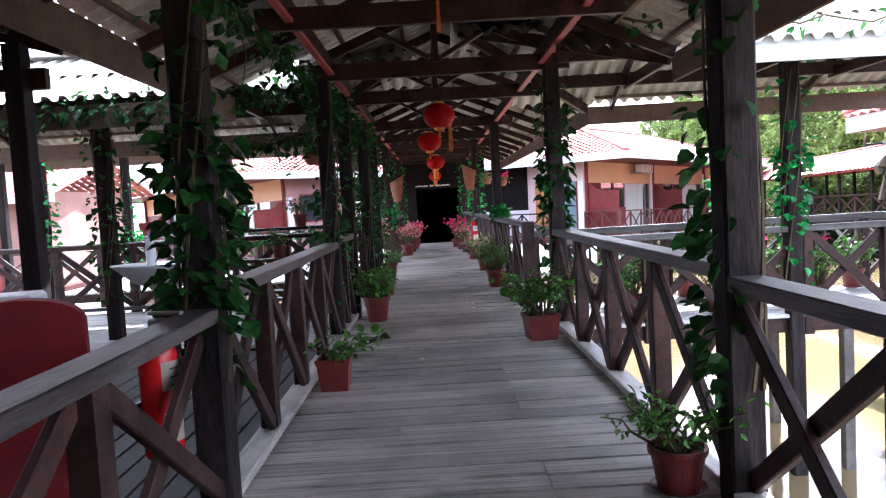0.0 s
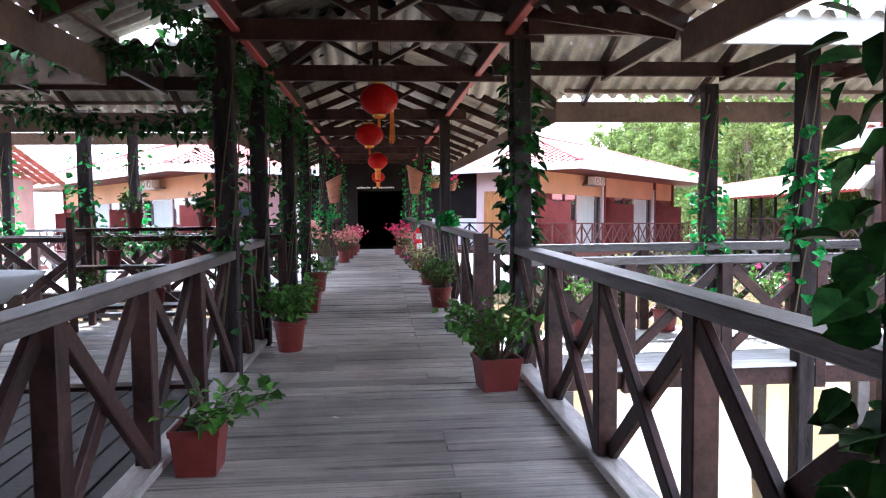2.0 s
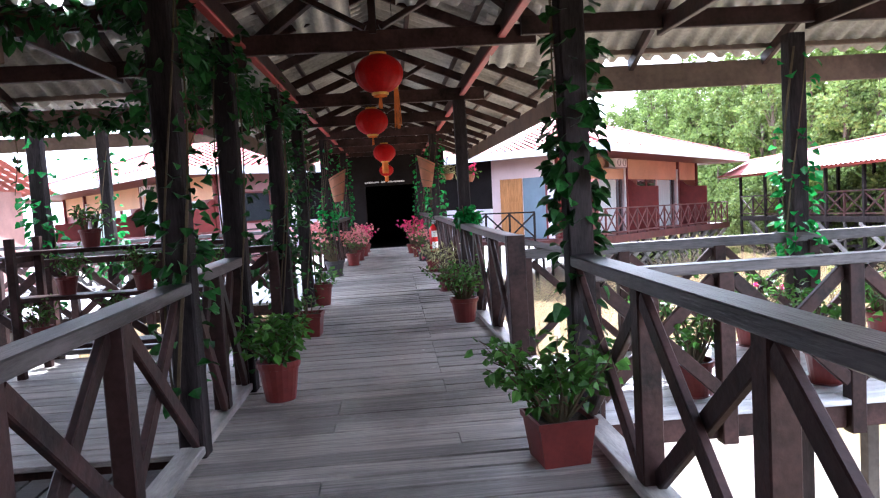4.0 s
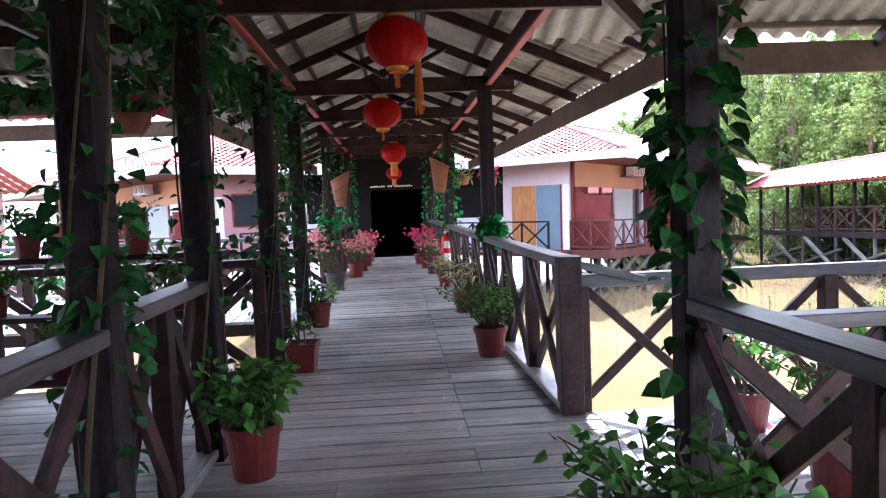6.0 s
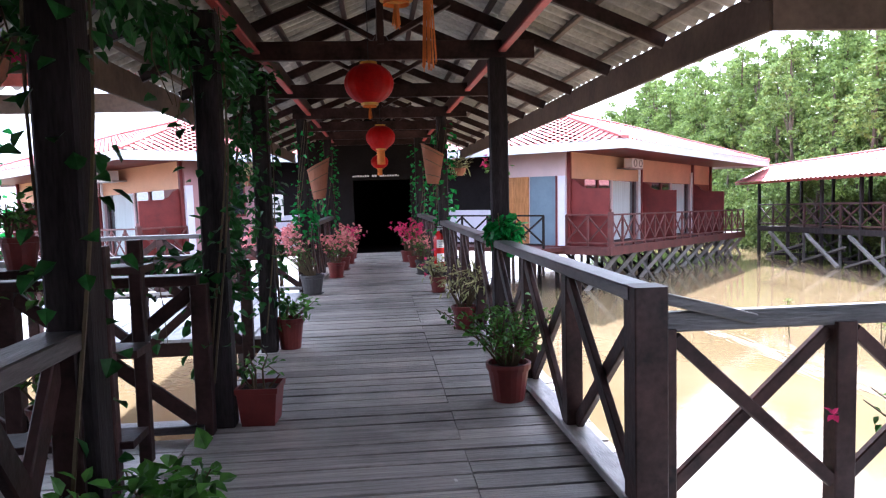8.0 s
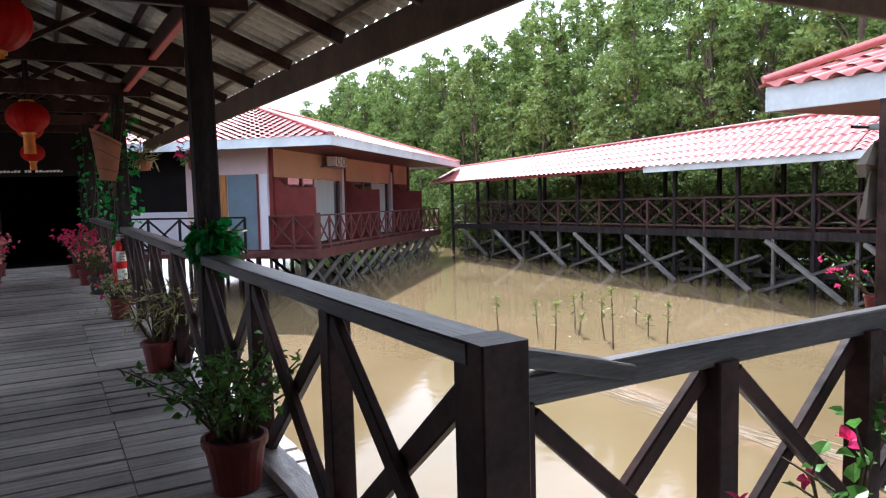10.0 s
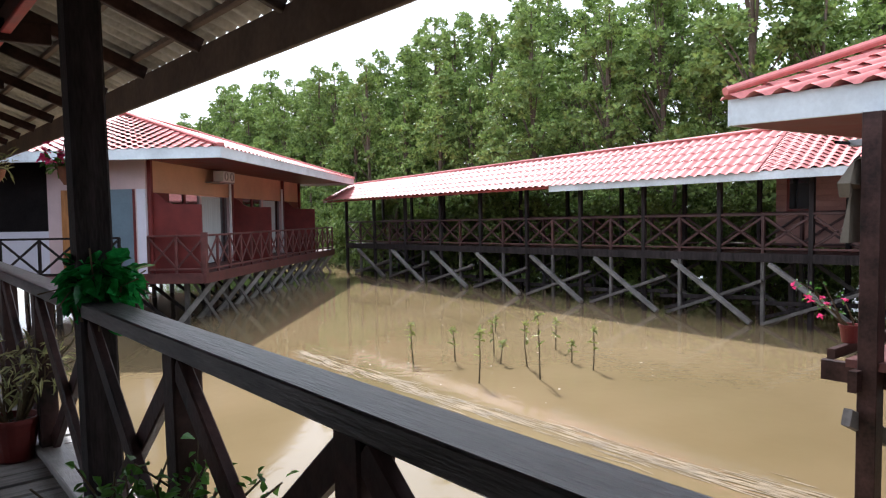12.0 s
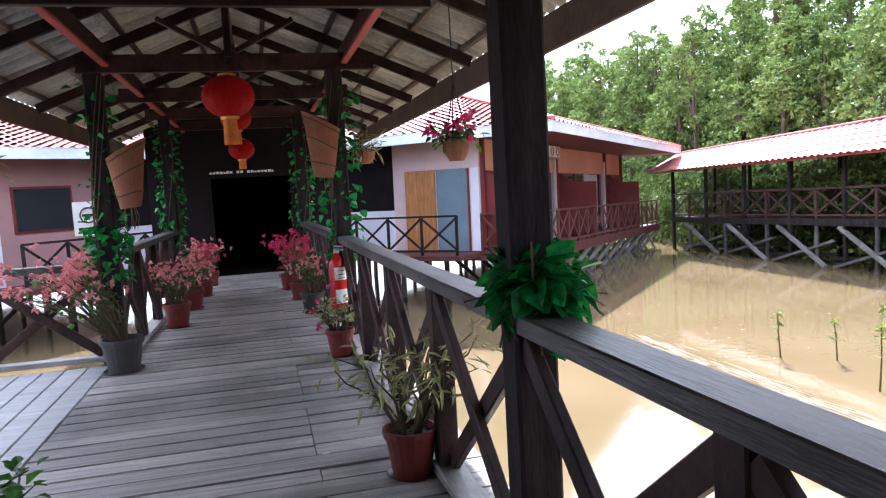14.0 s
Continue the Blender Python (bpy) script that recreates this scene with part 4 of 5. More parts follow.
    for v in bm.verts:
        v.co.z += 0.02 * noise.noise(v.co * 20)
    part("soil", bm, SOIL, body)


def plant(e, rng, z0, height, spread, stems, perstem, leafsize, leafmat, lean=(0, 0), wide=0.6, flowers=0, petal=None, bare=0.25, fsize=0.045, droop=0.25):
    """Branching stems with leaves, and clusters of bracts at the tips."""
    bm = bmesh.new()
    spots, tips = [], []
    for i in range(stems):
        a = rng.uniform(0, math.tau)
        out = spread * rng.uniform(0.25, 1.0)
        top = height * rng.uniform(0.55, 1.0)
        p0 = Vector((0.05 * math.cos(a), 0.05 * math.sin(a), z0))
        p3 = Vector((out * math.cos(a) + lean[0] * rng.uniform(.6, 1.2), out * math.sin(a) + lean[1] * rng.uniform(.6, 1.2), z0 + top))
        p1 = p0.lerp(p3, 0.35) + Vector((rng.gauss(0, .03), rng.gauss(0, .03), top * .15))
        p2 = p0.lerp(p3, 0.7) + Vector((rng.gauss(0, .04), rng.gauss(0, .04), top * .12))
        tube(bm, [p0, p1, p2, p3], 0.009, 0.003, 4)
        for k in range(perstem):
            t = bare + (1 - bare) * rng.random()
            pts = [p0, p1, p2, p3]
            f = t * 3
            j = min(2, int(f))
            c = pts[j].lerp(pts[j + 1], f - j)
            way = Vector((rng.gauss(0, 1), rng.gauss(0, 1), rng.gauss(0.2, .6))).normalized()
            spots.append((c + way * rng.uniform(0, leafsize * 1.2), way))
        tips.append(p3)
    part("stem_growth", bm, STEM, e)
    vs, fs = leaves(rng, spots, leafsize, wide, droop)
    leafpart("foliage", vs, fs, leafmat, e)
    if flowers:
        sp = []
        for _ in range(flowers):
            c = rng.choice(tips) + Vector((rng.gauss(0, .07), rng.gauss(0, .07), rng.gauss(0, .06)))
            for _ in range(7):
                way = Vector((rng.gauss(0, 1), rng.gauss(0, 1), rng.gauss(.3, .8))).normalized()
                sp.append((c, way))
        vs, fs = leaves(rng, sp, fsize, 0.8, 0.0)
        leafpart("blossom", vs, fs, petal, e)


def potted(x, y, z, seed, label, round_pot=True, r=0.15, h=0.25, mat=None, saucer=True, **kw):
    rng = random.Random(seed)
    e = empty("potted_plant", x, y, z, rng.uniform(-8, 8), label, "potted plant", "potted plants along the walkway")
    (pot_round(e, r, h, mat or TERRA, saucer) if round_pot else pot_square(e, r * 2, h, mat or TERRA))
    plant(e, rng, h * 0.86, **kw)
    return e


BUSH = dict(height=0.42, spread=0.3, stems=26, perstem=16, leafsize=0.05, leafmat=LEAF)
SPRAWL = dict(height=0.18, spread=0.32, stems=9, perstem=9, leafsize=0.075, leafmat=LEAF, wide=0.85)
BOUG = dict(height=0.5, spread=0.3, stems=22, perstem=8, leafsize=0.045, leafmat=LEAF, flowers=75, petal=PETAL)

potted(1.0, 3.12, 0, 1, "terracotta pot with a sprawling leafy shrub beside the post", r=0.13, h=0.2, height=0.28, spread=0.36, stems=22, perstem=12, leafsize=0.05, leafmat=LEAF)
potted(0.93, 6.72, 0, 2, "square red pot with a bushy green shrub on the deck", False, r=0.155, h=0.24, height=0.44, spread=0.42, stems=36, perstem=15, leafsize=0.06, leafmat=LEAF, lean=(-0.08, 0), wide=0.95)
potted(0.88, 10.97, 0, 3, "terracotta pot with a round small-leaved shrub", r=0.155, h=0.27, saucer=False, height=0.48, spread=0.5, stems=42, perstem=15, leafsize=0.045, leafmat=LEAF, lean=(-0.05, 0), wide=0.8)
potted(0.9, 13.65, 0, 4, "red pot with a pale straggly spiky plant", r=0.14, h=0.25, height=0.52, spread=0.42, stems=26, perstem=8, leafsize=0.11, leafmat=PALELEAF, wide=0.2)
potted(0.86, 16.5, 0, 5, "small worn red pot with a pale leafy plant", r=0.13, h=0.24, height=0.32, spread=0.26, stems=18, perstem=9, leafsize=0.06, leafmat=PALELEAF, flowers=4, petal=PETALDEEP)
potted(0.8, 18.95, 0, 6, "dark plastic pot with pink bougainvillea", r=0.15, h=0.26, mat=DARKPOT, **{**BOUG, "flowers": 35})
potted(0.72, 20.2, 0, 7, "terracotta pot with deep pink bougainvillea", r=0.15, h=0.24, **{**BOUG, "petal": PETALDEEP, "height": 0.7})
potted(0.62, 21.4, 0, 8, "terracotta pot with pink bougainvillea near the doorway", r=0.15, h=0.24, **{**BOUG, "petal": PETALDEEP, "height": 0.6})
potted(-0.83, 5.28, 0, 11, "square pinkish pot with a trailing leafy creeper", False, r=0.125, h=0.24, lean=(0.18, 0.02), **SPRAWL)
potted(-0.75, 8.32, 0, 12, "red pot with a lush green leafy plant", r=0.155, h=0.29, saucer=False, height=0.36, spread=0.28, stems=26, perstem=17, leafsize=0.07, leafmat=LEAF, wide=0.8)
potted(-0.8, 10.78, 0, 13, "square maroon pot with a thin seedling", False, r=0.135, h=0.25, height=0.3, spread=0.14, stems=6, perstem=8, leafsize=0.06, leafmat=LEAF)
potted(-0.88, 13.05, 0, 14, "orange-red pot with a leaning creeper", r=0.14, h=0.3, saucer=False, height=0.24, spread=0.24, stems=9, perstem=10, leafsize=0.07, leafmat=LEAF, lean=(0.15, 0), wide=0.8)
potted(-1.0, 16.82, 0, 15, "dark plastic pot with a wide pink bougainvillea", r=0.18, h=0.3, mat=DARKPOT, height=0.75, spread=0.5, stems=38, perstem=7, leafsize=0.05, leafmat=LEAF, flowers=130, petal=PETAL, lean=(-0.4, 0.05))
potted(-0.76, 18.9, 0, 16, "terracotta pot with pink bougainvillea", r=0.16, h=0.28, lean=(-0.05, 0), **BOUG)
potted(-0.7, 20.2, 0, 17, "terracotta pot with pink bougainvillea", r=0.15, h=0.26, **BOUG)
potted(-0.64, 21.4, 0, 18, "terracotta pot with pink bougainvillea near the doorway", r=0.15, h=0.24, **{**BOUG, "petal": PETALDEEP})
potted(-0.62, 22.7, 0, 19, "terracotta pot with pink bougainvillea near the doorway", r=0.14, h=0.24, **BOUG)


# ---- side decks ----
def side_deck(x0, x1, y0, y1, z, along, n, label, wood=None):
    e = empty("side_deck", 0, 0, 0, label=label, category="floor", kind="structure")
    for i in range(n):
        if along == "x":
            w = (y1 - y0) / n
            timber("plank", (x0, y0 + (i + .5) * w, z - 0.02), (x1, y0 + (i + .5) * w, z - 0.02), w - 0.014, 0.035, wood or PLANK_PALE, e, ch=0.004)
        else:
            w = (x1 - x0) / n
            timber("plank", (x0 + (i + .5) * w, y0, z - 0.02), (x0 + (i + .5) * w, y1, z - 0.02), w - 0.014, 0.035, wood or PLANK_PALE, e, ch=0.004)
    ys = (y0 + 0.1, y1 - 0.1)
    for y in ys:
        timber("joist", (x0, y, z - 0.12), (x1, y, z - 0.12), 0.08, 0.16, WOOD, e)
    for x in (x0 + 0.3, (x0 + x1) / 2, x1 - 0.3):
        for y in ys:
            timber("stilt", (x, y, z - 0.2), (x, y, WATERZ - 0.2), 0.11, 0.11, STILT, e, up=(0, 1, 0))


side_deck(XR + 0.12, 7.2, YA - 0.05, YB + 0.05, -0.03, "x", 10, "plank deck of the side branch, sun glare put into its pale colour")
side_deck(-7.5, XL - 0.12, 7.3, 10.55, -0.01, "x", 14, "shaded grey plank deck of the crossing under the creepers", PLANK)
side_deck(-7.5, XL - 0.12, 13.8, 17.2, -0.01, "y", 34, "pale plank deck of the side branch beside the walkway")
side_deck(-7.5, XL - 0.12, -2.4, 7.2, -0.05, "y", 40, "plank floor of the open dining platform, shade put into its dark colour", PLANK_SHADED)
railing((-1.2, 17.3), (-7.5, 17.3), 6, 0.93, CAP, WOOD, True, label="dark timber side railing with crossed braces beside the flowers")

potted(2.12, 8.62, -0.01, 31, "red pot with a sparse sunlit shrub and a few pink flowers", r=0.14, h=0.24, height=0.5, spread=0.3, stems=13, perstem=8, leafsize=0.06, leafmat=LEAF, wide=0.9, flowers=4, petal=PETALDEEP)
for i, (x, y, s, fl) in enumerate(((3.1, 8.9, 32, 5), (2.05, 7.65, 33, 0), (3.0, 7.7, 34, 0), (4.2, 8.8, 35, 4), (5.2, 8.9, 36, 0), (4.1, 7.7, 37, 3))):
    potted(x, y, -0.01, s, "red pot with a sunlit flowering shrub on the side deck" if fl else "red pot with a sunlit leafy shrub on the side deck", r=0.14, h=0.24,
           height=0.45, spread=0.34, stems=22, perstem=10, leafsize=0.06, leafmat=LEAF, wide=0.9, flowers=fl, petal=PETALDEEP)


# ---- plant rack on the far side of the left opening ----
def plant_rack(x, y, rz):
    e = empty("plant_rack", x, y, 0.0, rz, "dark timber stepped rack holding potted plants", "rack")
    for px in (0, 1.9):
        for py in (0, 0.5):
            timber("leg", (px, py, -0.012), (px, py, 1.25), 0.07, 0.07, WOOD, e, up=(0, 1, 0))
    for k, z in enumerate((0.25, 0.68, 1.1)):
        timber("shelf", (-0.1, 0.12 + 0.13 * k, z), (2.0, 0.12 + 0.13 * k, z), 0.24, 0.04, WOOD, e)
        timber("bearer", (-0.05, 0.0, z - 0.05), (-0.05, 0.5, z - 0.05), 0.05, 0.06, WOOD, e)
    return e


plant_rack(-3.25, 9.7, 0)
for i, (x, z, dy) in enumerate(((-3.1, 0.272, .12), (-2.4, 0.272, .12), (-1.7, 0.272, .12), (-2.9, 0.702, .25), (-2.2, 0.702, .25), (-1.6, 0.702, .25), (-2.7, 1.122, .38), (-1.9, 1.122, .38))):
    potted(x, 9.7 + dy, z, 50 + i, "small red pot with a leafy plant on the rack", r=0.1, h=0.17, height=0.26, spread=0.2, stems=12, perstem=9, leafsize=0.06, leafmat=LEAF, saucer=False)


# ---- climbing vines ----
def one_leaf(mat, wide):
    me = bpy.data.meshes.get("leaf_" + mat.name)
    if me is None:
        w = wide / 2
        vs = [(0, 0, 0), (w, .3, w * .3), (0, .36, -.02), (-w, .3, w * .3), (w * .66, .68, w * .15), (-w * .66, .68, w * .15), (0, 1, -.12), (w * .55, .04, w * .2), (-w * .55, .04, w * .2)]
        fs = [(0, 7, 1, 2), (0, 2, 3, 8), (1, 4, 2), (2, 5, 3), (2, 4, 6), (2, 6, 5)]
        me = bpy.data.meshes.new("leaf_" + mat.name)
        me.from_pydata(vs, [], fs)
        me.materials.append(mat)
    return me


def single_leaves(e, rng, spots, size, mat, wide=0.95, droop=0.5):
    me = one_leaf(mat, wide)
    for p, way in spots:
        d = (Vector(way) + Vector((rng.gauss(0, .35), rng.gauss(0, .35), rng.gauss(-droop, .35)))).normalized()
        s = d.cross(Vector((rng.gauss(0, .4), rng.gauss(0, .4), 1)))
        if s.length < 1e-3:
            s = d.orthogonal()
        s.normalize()
        n = s.cross(d)
        k = size * rng.uniform(0.65, 1.25)
        m = Matrix((s, d, n)).transposed().to_4x4()
        share("leaf", me, e, Matrix.Translation(p) @ m @ Matrix.Diagonal((k, k, k, 1)))


def vine(x, y, z0, z1, seed, count, size=0.1, r=0.13, mat=None, side=None, label="", dense=None, single=False):
    rng = random.Random(seed)
    e = empty("climbing_vine", x, y, 0, 0, label or "green heart-leaved vine climbing the dark post", "vine", "vines on the posts")
    bm = bmesh.new()
    for k in range(3):
        a = rng.uniform(0, math.tau)
        pts = []
        for i in range(12):
            t = i / 11
            pts.append((0.105 * math.cos(a + t * 3), 0.105 * math.sin(a + t * 3), z0 + (z1 - z0) * t))
        tube(bm, pts, 0.009, 0.005, 4)
    part("stem_growth", bm, STEM, e)
    spots = []
    for i in range(count):
        a = rng.uniform(0, math.tau) if side is None else side + rng.gauss(0, 1.0)
        z = rng.uniform(z0, z1)
        if dense and rng.random() < 0.6:
            z = rng.gauss(rng.choice(dense), 0.14)
        d = Vector((math.cos(a), math.sin(a), rng.gauss(0, .25)))
        spots.append((Vector((0, 0, z)) + d * rng.uniform(0.09, r), d))
    if single:
        single_leaves(e, rng, spots, size, PLASTICLEAF_ONE if mat is PLASTICLEAF else VINELEAF_ONE)
        return e
    vs, fs = leaves(rng, spots, size * 0.9, 1.0, 0.55)
    leafpart("foliage", vs, fs, mat or VINELEAF, e)
    return e


vine(XR, 2.95, 0.5, 2.6, 1, 120, 0.09, 0.18, side=2.9, dense=(0.75, 1.3, 2.1), single=True)
vine(XR, 7.25, 0.2, 2.5, 2, 230, 0.1, 0.15, dense=(1.25, 1.6, 2.0), single=True)
vine(3.7, YB + 0.05, 0.3, 2.5, 39, 170, 0.1, 0.17, mat=PLASTICLEAF, dense=(0.9, 1.3))
vine(3.7, YA, 0.3, 2.5, 3, 170, 0.1, 0.17, mat=PLASTICLEAF, dense=(1.1, 1.5), single=True)
vine(1.02, 17.1, 0.8, 2.5, 4, 170, 0.1, 0.19, mat=PLASTICLEAF)
vine(0.9, 21.2, 0.6, 2.4, 5, 150, 0.1, 0.2, mat=PLASTICLEAF)
vine(XL, 3.2, 0.6, 2.6, 11, 290, 0.088, 0.19, dense=(1.0, 1.25, 1.6), single=True)
vine(XL, 7.25, 0.3, 2.6, 12, 240, 0.09, 0.17, dense=(1.2, 2.2))
vine(-1.05, 8.65, 0.2, 2.7, 13, 210, 0.085, 0.16, dense=(2.2, 2.5))
vine(-1.03, 10.75, 0.3, 2.7, 14, 200, 0.085, 0.16, dense=(2.4, 1.0))
vine(-1.06, 12.95, 0.2, 2.7, 15, 300, 0.085, 0.18)
vine(-1.1, 17.2, 0.6, 2.6, 16, 220, 0.09, 0.18, mat=PLASTICLEAF, dense=(1.1,))
vine(-0.98, 21.2, 0.5, 2.5, 17, 220, 0.09, 0.18, mat=PLASTICLEAF)
for i, (x, y) in enumerate(((-3.74, 8.2), (-6.2, 8.2), (-3.74, 11.4), (-6.2, 11.4))):
    vine(x, y, 0.4, 2.4, 21 + i, 170, 0.1, 0.2, mat=PLASTICLEAF if y > 10 else VINELEAF, dense=(1.0, 1.4))


def garland(a, b, seed, count, sag, size=0.09, spread=0.13, label="dark leafy creeper hanging along the roof beam"):
    rng = random.Random(seed)
    a, b = Vector(a), Vector(b)
    e = empty("hanging_creeper", a.x, a.y, a.z, 0, label, "creeper", "creepers along the beams")
    bm = bmesh.new()
    pts = []
    for i in range(14):
        t = i / 13
        pts.append((b - a) * t - Vector((0, 0, sag * 4 * t * (1 - t) + 0.04 * math.sin(i * 2.1))))
    tube(bm, pts, 0.012, 0.008, 5)
    spots = []
    for _ in range(count):
        t = rng.random() * 12.99
        j = int(t)
        c = pts[j].lerp(pts[j + 1], t - j)
        d = Vector((rng.gauss(0, 1), rng.gauss(0, 1), rng.gauss(-.4, .8))).normalized()
        spots.append((c + d * rng.uniform(0, spread), d))
    for _ in range(count // 130):
        t = rng.random() * 12.99
        j = int(t)
        c = pts[j].lerp(pts[j + 1], t - j)
        n = rng.uniform(0.2, 0.7)
        tube(bm, [c, c + Vector((rng.gauss(0, .04), rng.gauss(0, .04), -n * .5)), c + Vector((rng.gauss(0, .05), rng.gauss(0, .05), -n))], 0.006, 0.003, 4)
        for k in range(9):
            spots.append((c - Vector((0, 0, n * rng.random())), Vector((rng.gauss(0, 1), rng.gauss(0, 1), -.2)).normalized()))
    part("stem_growth", bm, STEM, e)
    vs, fs = leaves(rng, spots, size, 0.8, 0.4)
    leafpart("foliage", vs, fs, VINELEAF, e)


garland((XL - 0.2, 7.35, 2.6), (-7.0, 7.45, 2.55), 1, 1100, 0.1, spread=0.2)
garland((XL - 0.12, 3.3, 2.7), (XL - 0.12, 7.3, 2.65), 2, 260, 0.05)
garland((XL - 0.1, 7.3, 2.6), (XL - 0.1, 13.2, 2.6), 3, 1300, 0.1, spread=0.22)
garland((XL - 0.15, 13.1, 2.5), (XL - 0.15, 11.3, 0.5), 4, 420, 0.1, spread=0.25)
garland((-1.4, 9.0, 2.3), (-3.6, 9.2, 2.4), 5, 420, 0.15, spread=0.2)
garland((XL - 0.15, 11.25, 1.1), (-3.5, 11.4, 0.95), 6, 300, 0.1, spread=0.2)
garland((1.6, 5.9, 2.75), (4.5, 6.3, 2.72), 7, 60, 0.02, spread=0.1, label="thin dry creeper twigs over the roof edge")


def leaf_bunch():
    rng = random.Random(77)
    e = empty("artificial_leaf_bunch", 1.1, 12.36, 1.1, 0, "bunch of shiny green plastic leaves tied to the post", "decoration")
    spots = []
    for _ in range(330):
        d = Vector((rng.gauss(0, 1), rng.gauss(0, 1), rng.gauss(0, .8))).normalized()
        spots.append((Vector((0.02 + d.x * .12, d.y * .1, d.z * .12)) * rng.uniform(.5, 1.1), d))
    single_leaves(e, rng, spots[:210], 0.105, PLASTICLEAF_ONE, 0.72, 0.25)
    bm = bmesh.new()
    for _ in range(12):
        d = Vector((rng.gauss(0, 1), rng.gauss(0, 1), rng.gauss(0, .5))).normalized()
        tube(bm, [(d.x * .1, d.y * .1, -0.15), (d.x * .14, d.y * .14, 0), tuple(d * .24)], 0.006, 0.004, 4)
    part("stem_growth", bm, STEM, e)


leaf_bunch()


# ---- lanterns ----
def lantern(y, z, r, tube_len=0.2, tassel=0.35, x=XM, label="round red silk lantern with gold trim hanging from the roof"):
    e = empty("lantern", x, y, z, 0, label, "lantern", "red lanterns")
    bm = bmesh.new()
    prof = []
    for i in range(15):
        a = -math.pi / 2 * .86 + math.pi * .86 * i / 14
        prof.append((r * math.cos(a), r * .78 * math.sin(a)))
    lathe(bm, prof, 48, wob=lambda a: 1 - 0.09 * abs(math.cos(8 * a)))
    shade = part("shade", bm, LANTERN, e, smooth=True)
    for s in (-1, 1):
        bm = bmesh.new()
        lathe(bm, [(0.01, s * r * .82), (r * .33, s * r * .82), (r * .34, s * r * .74), (r * .3, s * r * .72)], 20)
        part("gold_ring", bm, GOLD, shade, "gold end ring")
    top = RIDGE + 0.11 - z
    part("cord", tube(bmesh.new(), [(0, 0, r * .8), (0, 0, top)], 0.004, 0.004, 5), BLACK, e)
    if tube_len:
        bm = bmesh.new()
        lathe(bm, [(r * .25, -r * .8), (r * .27, -r * .8 - tube_len)], 16, wob=lambda a: 1 + .03 * math.sin(12 * a))
        part("fringe", bm, TASSEL, e, "orange-gold fringe")
    if tassel:
        bm = bmesh.new()
        rng = random.Random(int(y * 10))
        for k in range(18):
            a = rng.uniform(0, math.tau)
            q = rng.uniform(0, .022)
            tube(bm, [(q * math.cos(a) * .4, q * math.sin(a) * .4, -r * .8 - tube_len), (q * math.cos(a), q * math.sin(a), -r * .8 - tube_len - tassel * rng.uniform(.8, 1))], 0.003, 0.002, 3)
        part("tassel", bm, TASSEL, e, "orange thread tassel")


lantern(5.0, 3.0, 0.2, 0.05, 0.3)
lantern(9.15, 2.44, 0.21, 0.02, 0.1, 0.11)
lantern(12.0, 2.36, 0.21, 0.02, 0.1, -0.03)
lantern(16.0, 2.24, 0.21, 0.2, 0.0)
lantern(20.3, 2.1, 0.18, 0.12, 0.0)
lantern(18.2, 2.3, 0.17, 0.14, 0.0)


def hanging_tassel(x, y, z0, z1):
    e = empty("hanging_tassel", x, y, z0, 0, "orange thread tassel hanging from the roof tie", "tassel")
    rng = random.Random(8)
    bm = bmesh.new()
    for k in range(40):
        a, q = rng.uniform(0, math.tau), rng.uniform(0, .035)
        tube(bm, [(q * .5 * math.cos(a), q * .5 * math.sin(a), z1 - z0 - .06), (q * math.cos(a), q * math.sin(a), rng.uniform(0, .05))], 0.003, 0.002, 3)
    part("thread", bm, TASSEL, e)
    bm = bmesh.new()
    lathe(bm, [(0.004, z1 - z0), (0.024, z1 - z0 - .02), (0.026, z1 - z0 - .06), (0.018, z1 - z0 - .09)], 12)
    part("knot", bm, GOLD, e)
    part("cord", tube(bmesh.new(), [(0, 0, z1 - z0), (0, 0, RIDGE + 0.1 - z0)], 0.004, 0.004, 4), BLACK, e)


hanging_tassel(0.24, 9.15, 1.98, 2.4)


# ---- wall baskets, extinguishers, hanging planters ----
def wall_basket(x, y, z, s, seed):
    e = empty("wall_basket", x, y, z, 0, "tall brown cone basket hung on the post", "basket", "cone baskets")
    bm = bmesh.new()
    n = 22
    rows = [(0.1, 0.0, 0), (0.125, 0.12, 0), (0.17, 0.45, 0), (0.19, 0.57, 0), (0.2, 0.6, 0.02), (0.18, 0.6, 0.02), (0.15, 0.42, 0)]
    rings = []
    for r, h, t in rows:
        rings.append([bm.verts.new((r * math.cos(k * math.tau / n), 0.7 * r * math.sin(k * math.tau / n), h + s * 0.12 * (r / .23) * math.cos(k * math.tau / n) * (1 if h > .3 else 0.2))) for k in range(n)])
    for p, q in zip(rings, rings[1:]):
        for k in range(n):
            bm.faces.new((p[k], p[(k + 1) % n], q[(k + 1) % n], q[k]))
    bm.faces.new(rings[0][::-1])
    cone = part("cone", bm, CLAY, e)
    for h, r in ((0.14, .13), (0.36, .16), (0.55, .19)):
        bm = bmesh.new()
        ring = [(r * math.cos(k * math.tau / 20), .7 * r * math.sin(k * math.tau / 20), h + s * .12 * (r / .23) * math.cos(k * math.tau / 20) * (1 if h > .3 else .5)) for k in range(21)]
        tube(bm, ring, 0.007, 0.007, 5)
        part("binding", bm, STEM, cone)
    e.scale = (0.88, 0.88, 0.88)
    rng = random.Random(seed)
    bm = bmesh.new()
    for _ in range(6):
        a = rng.uniform(0, math.tau)
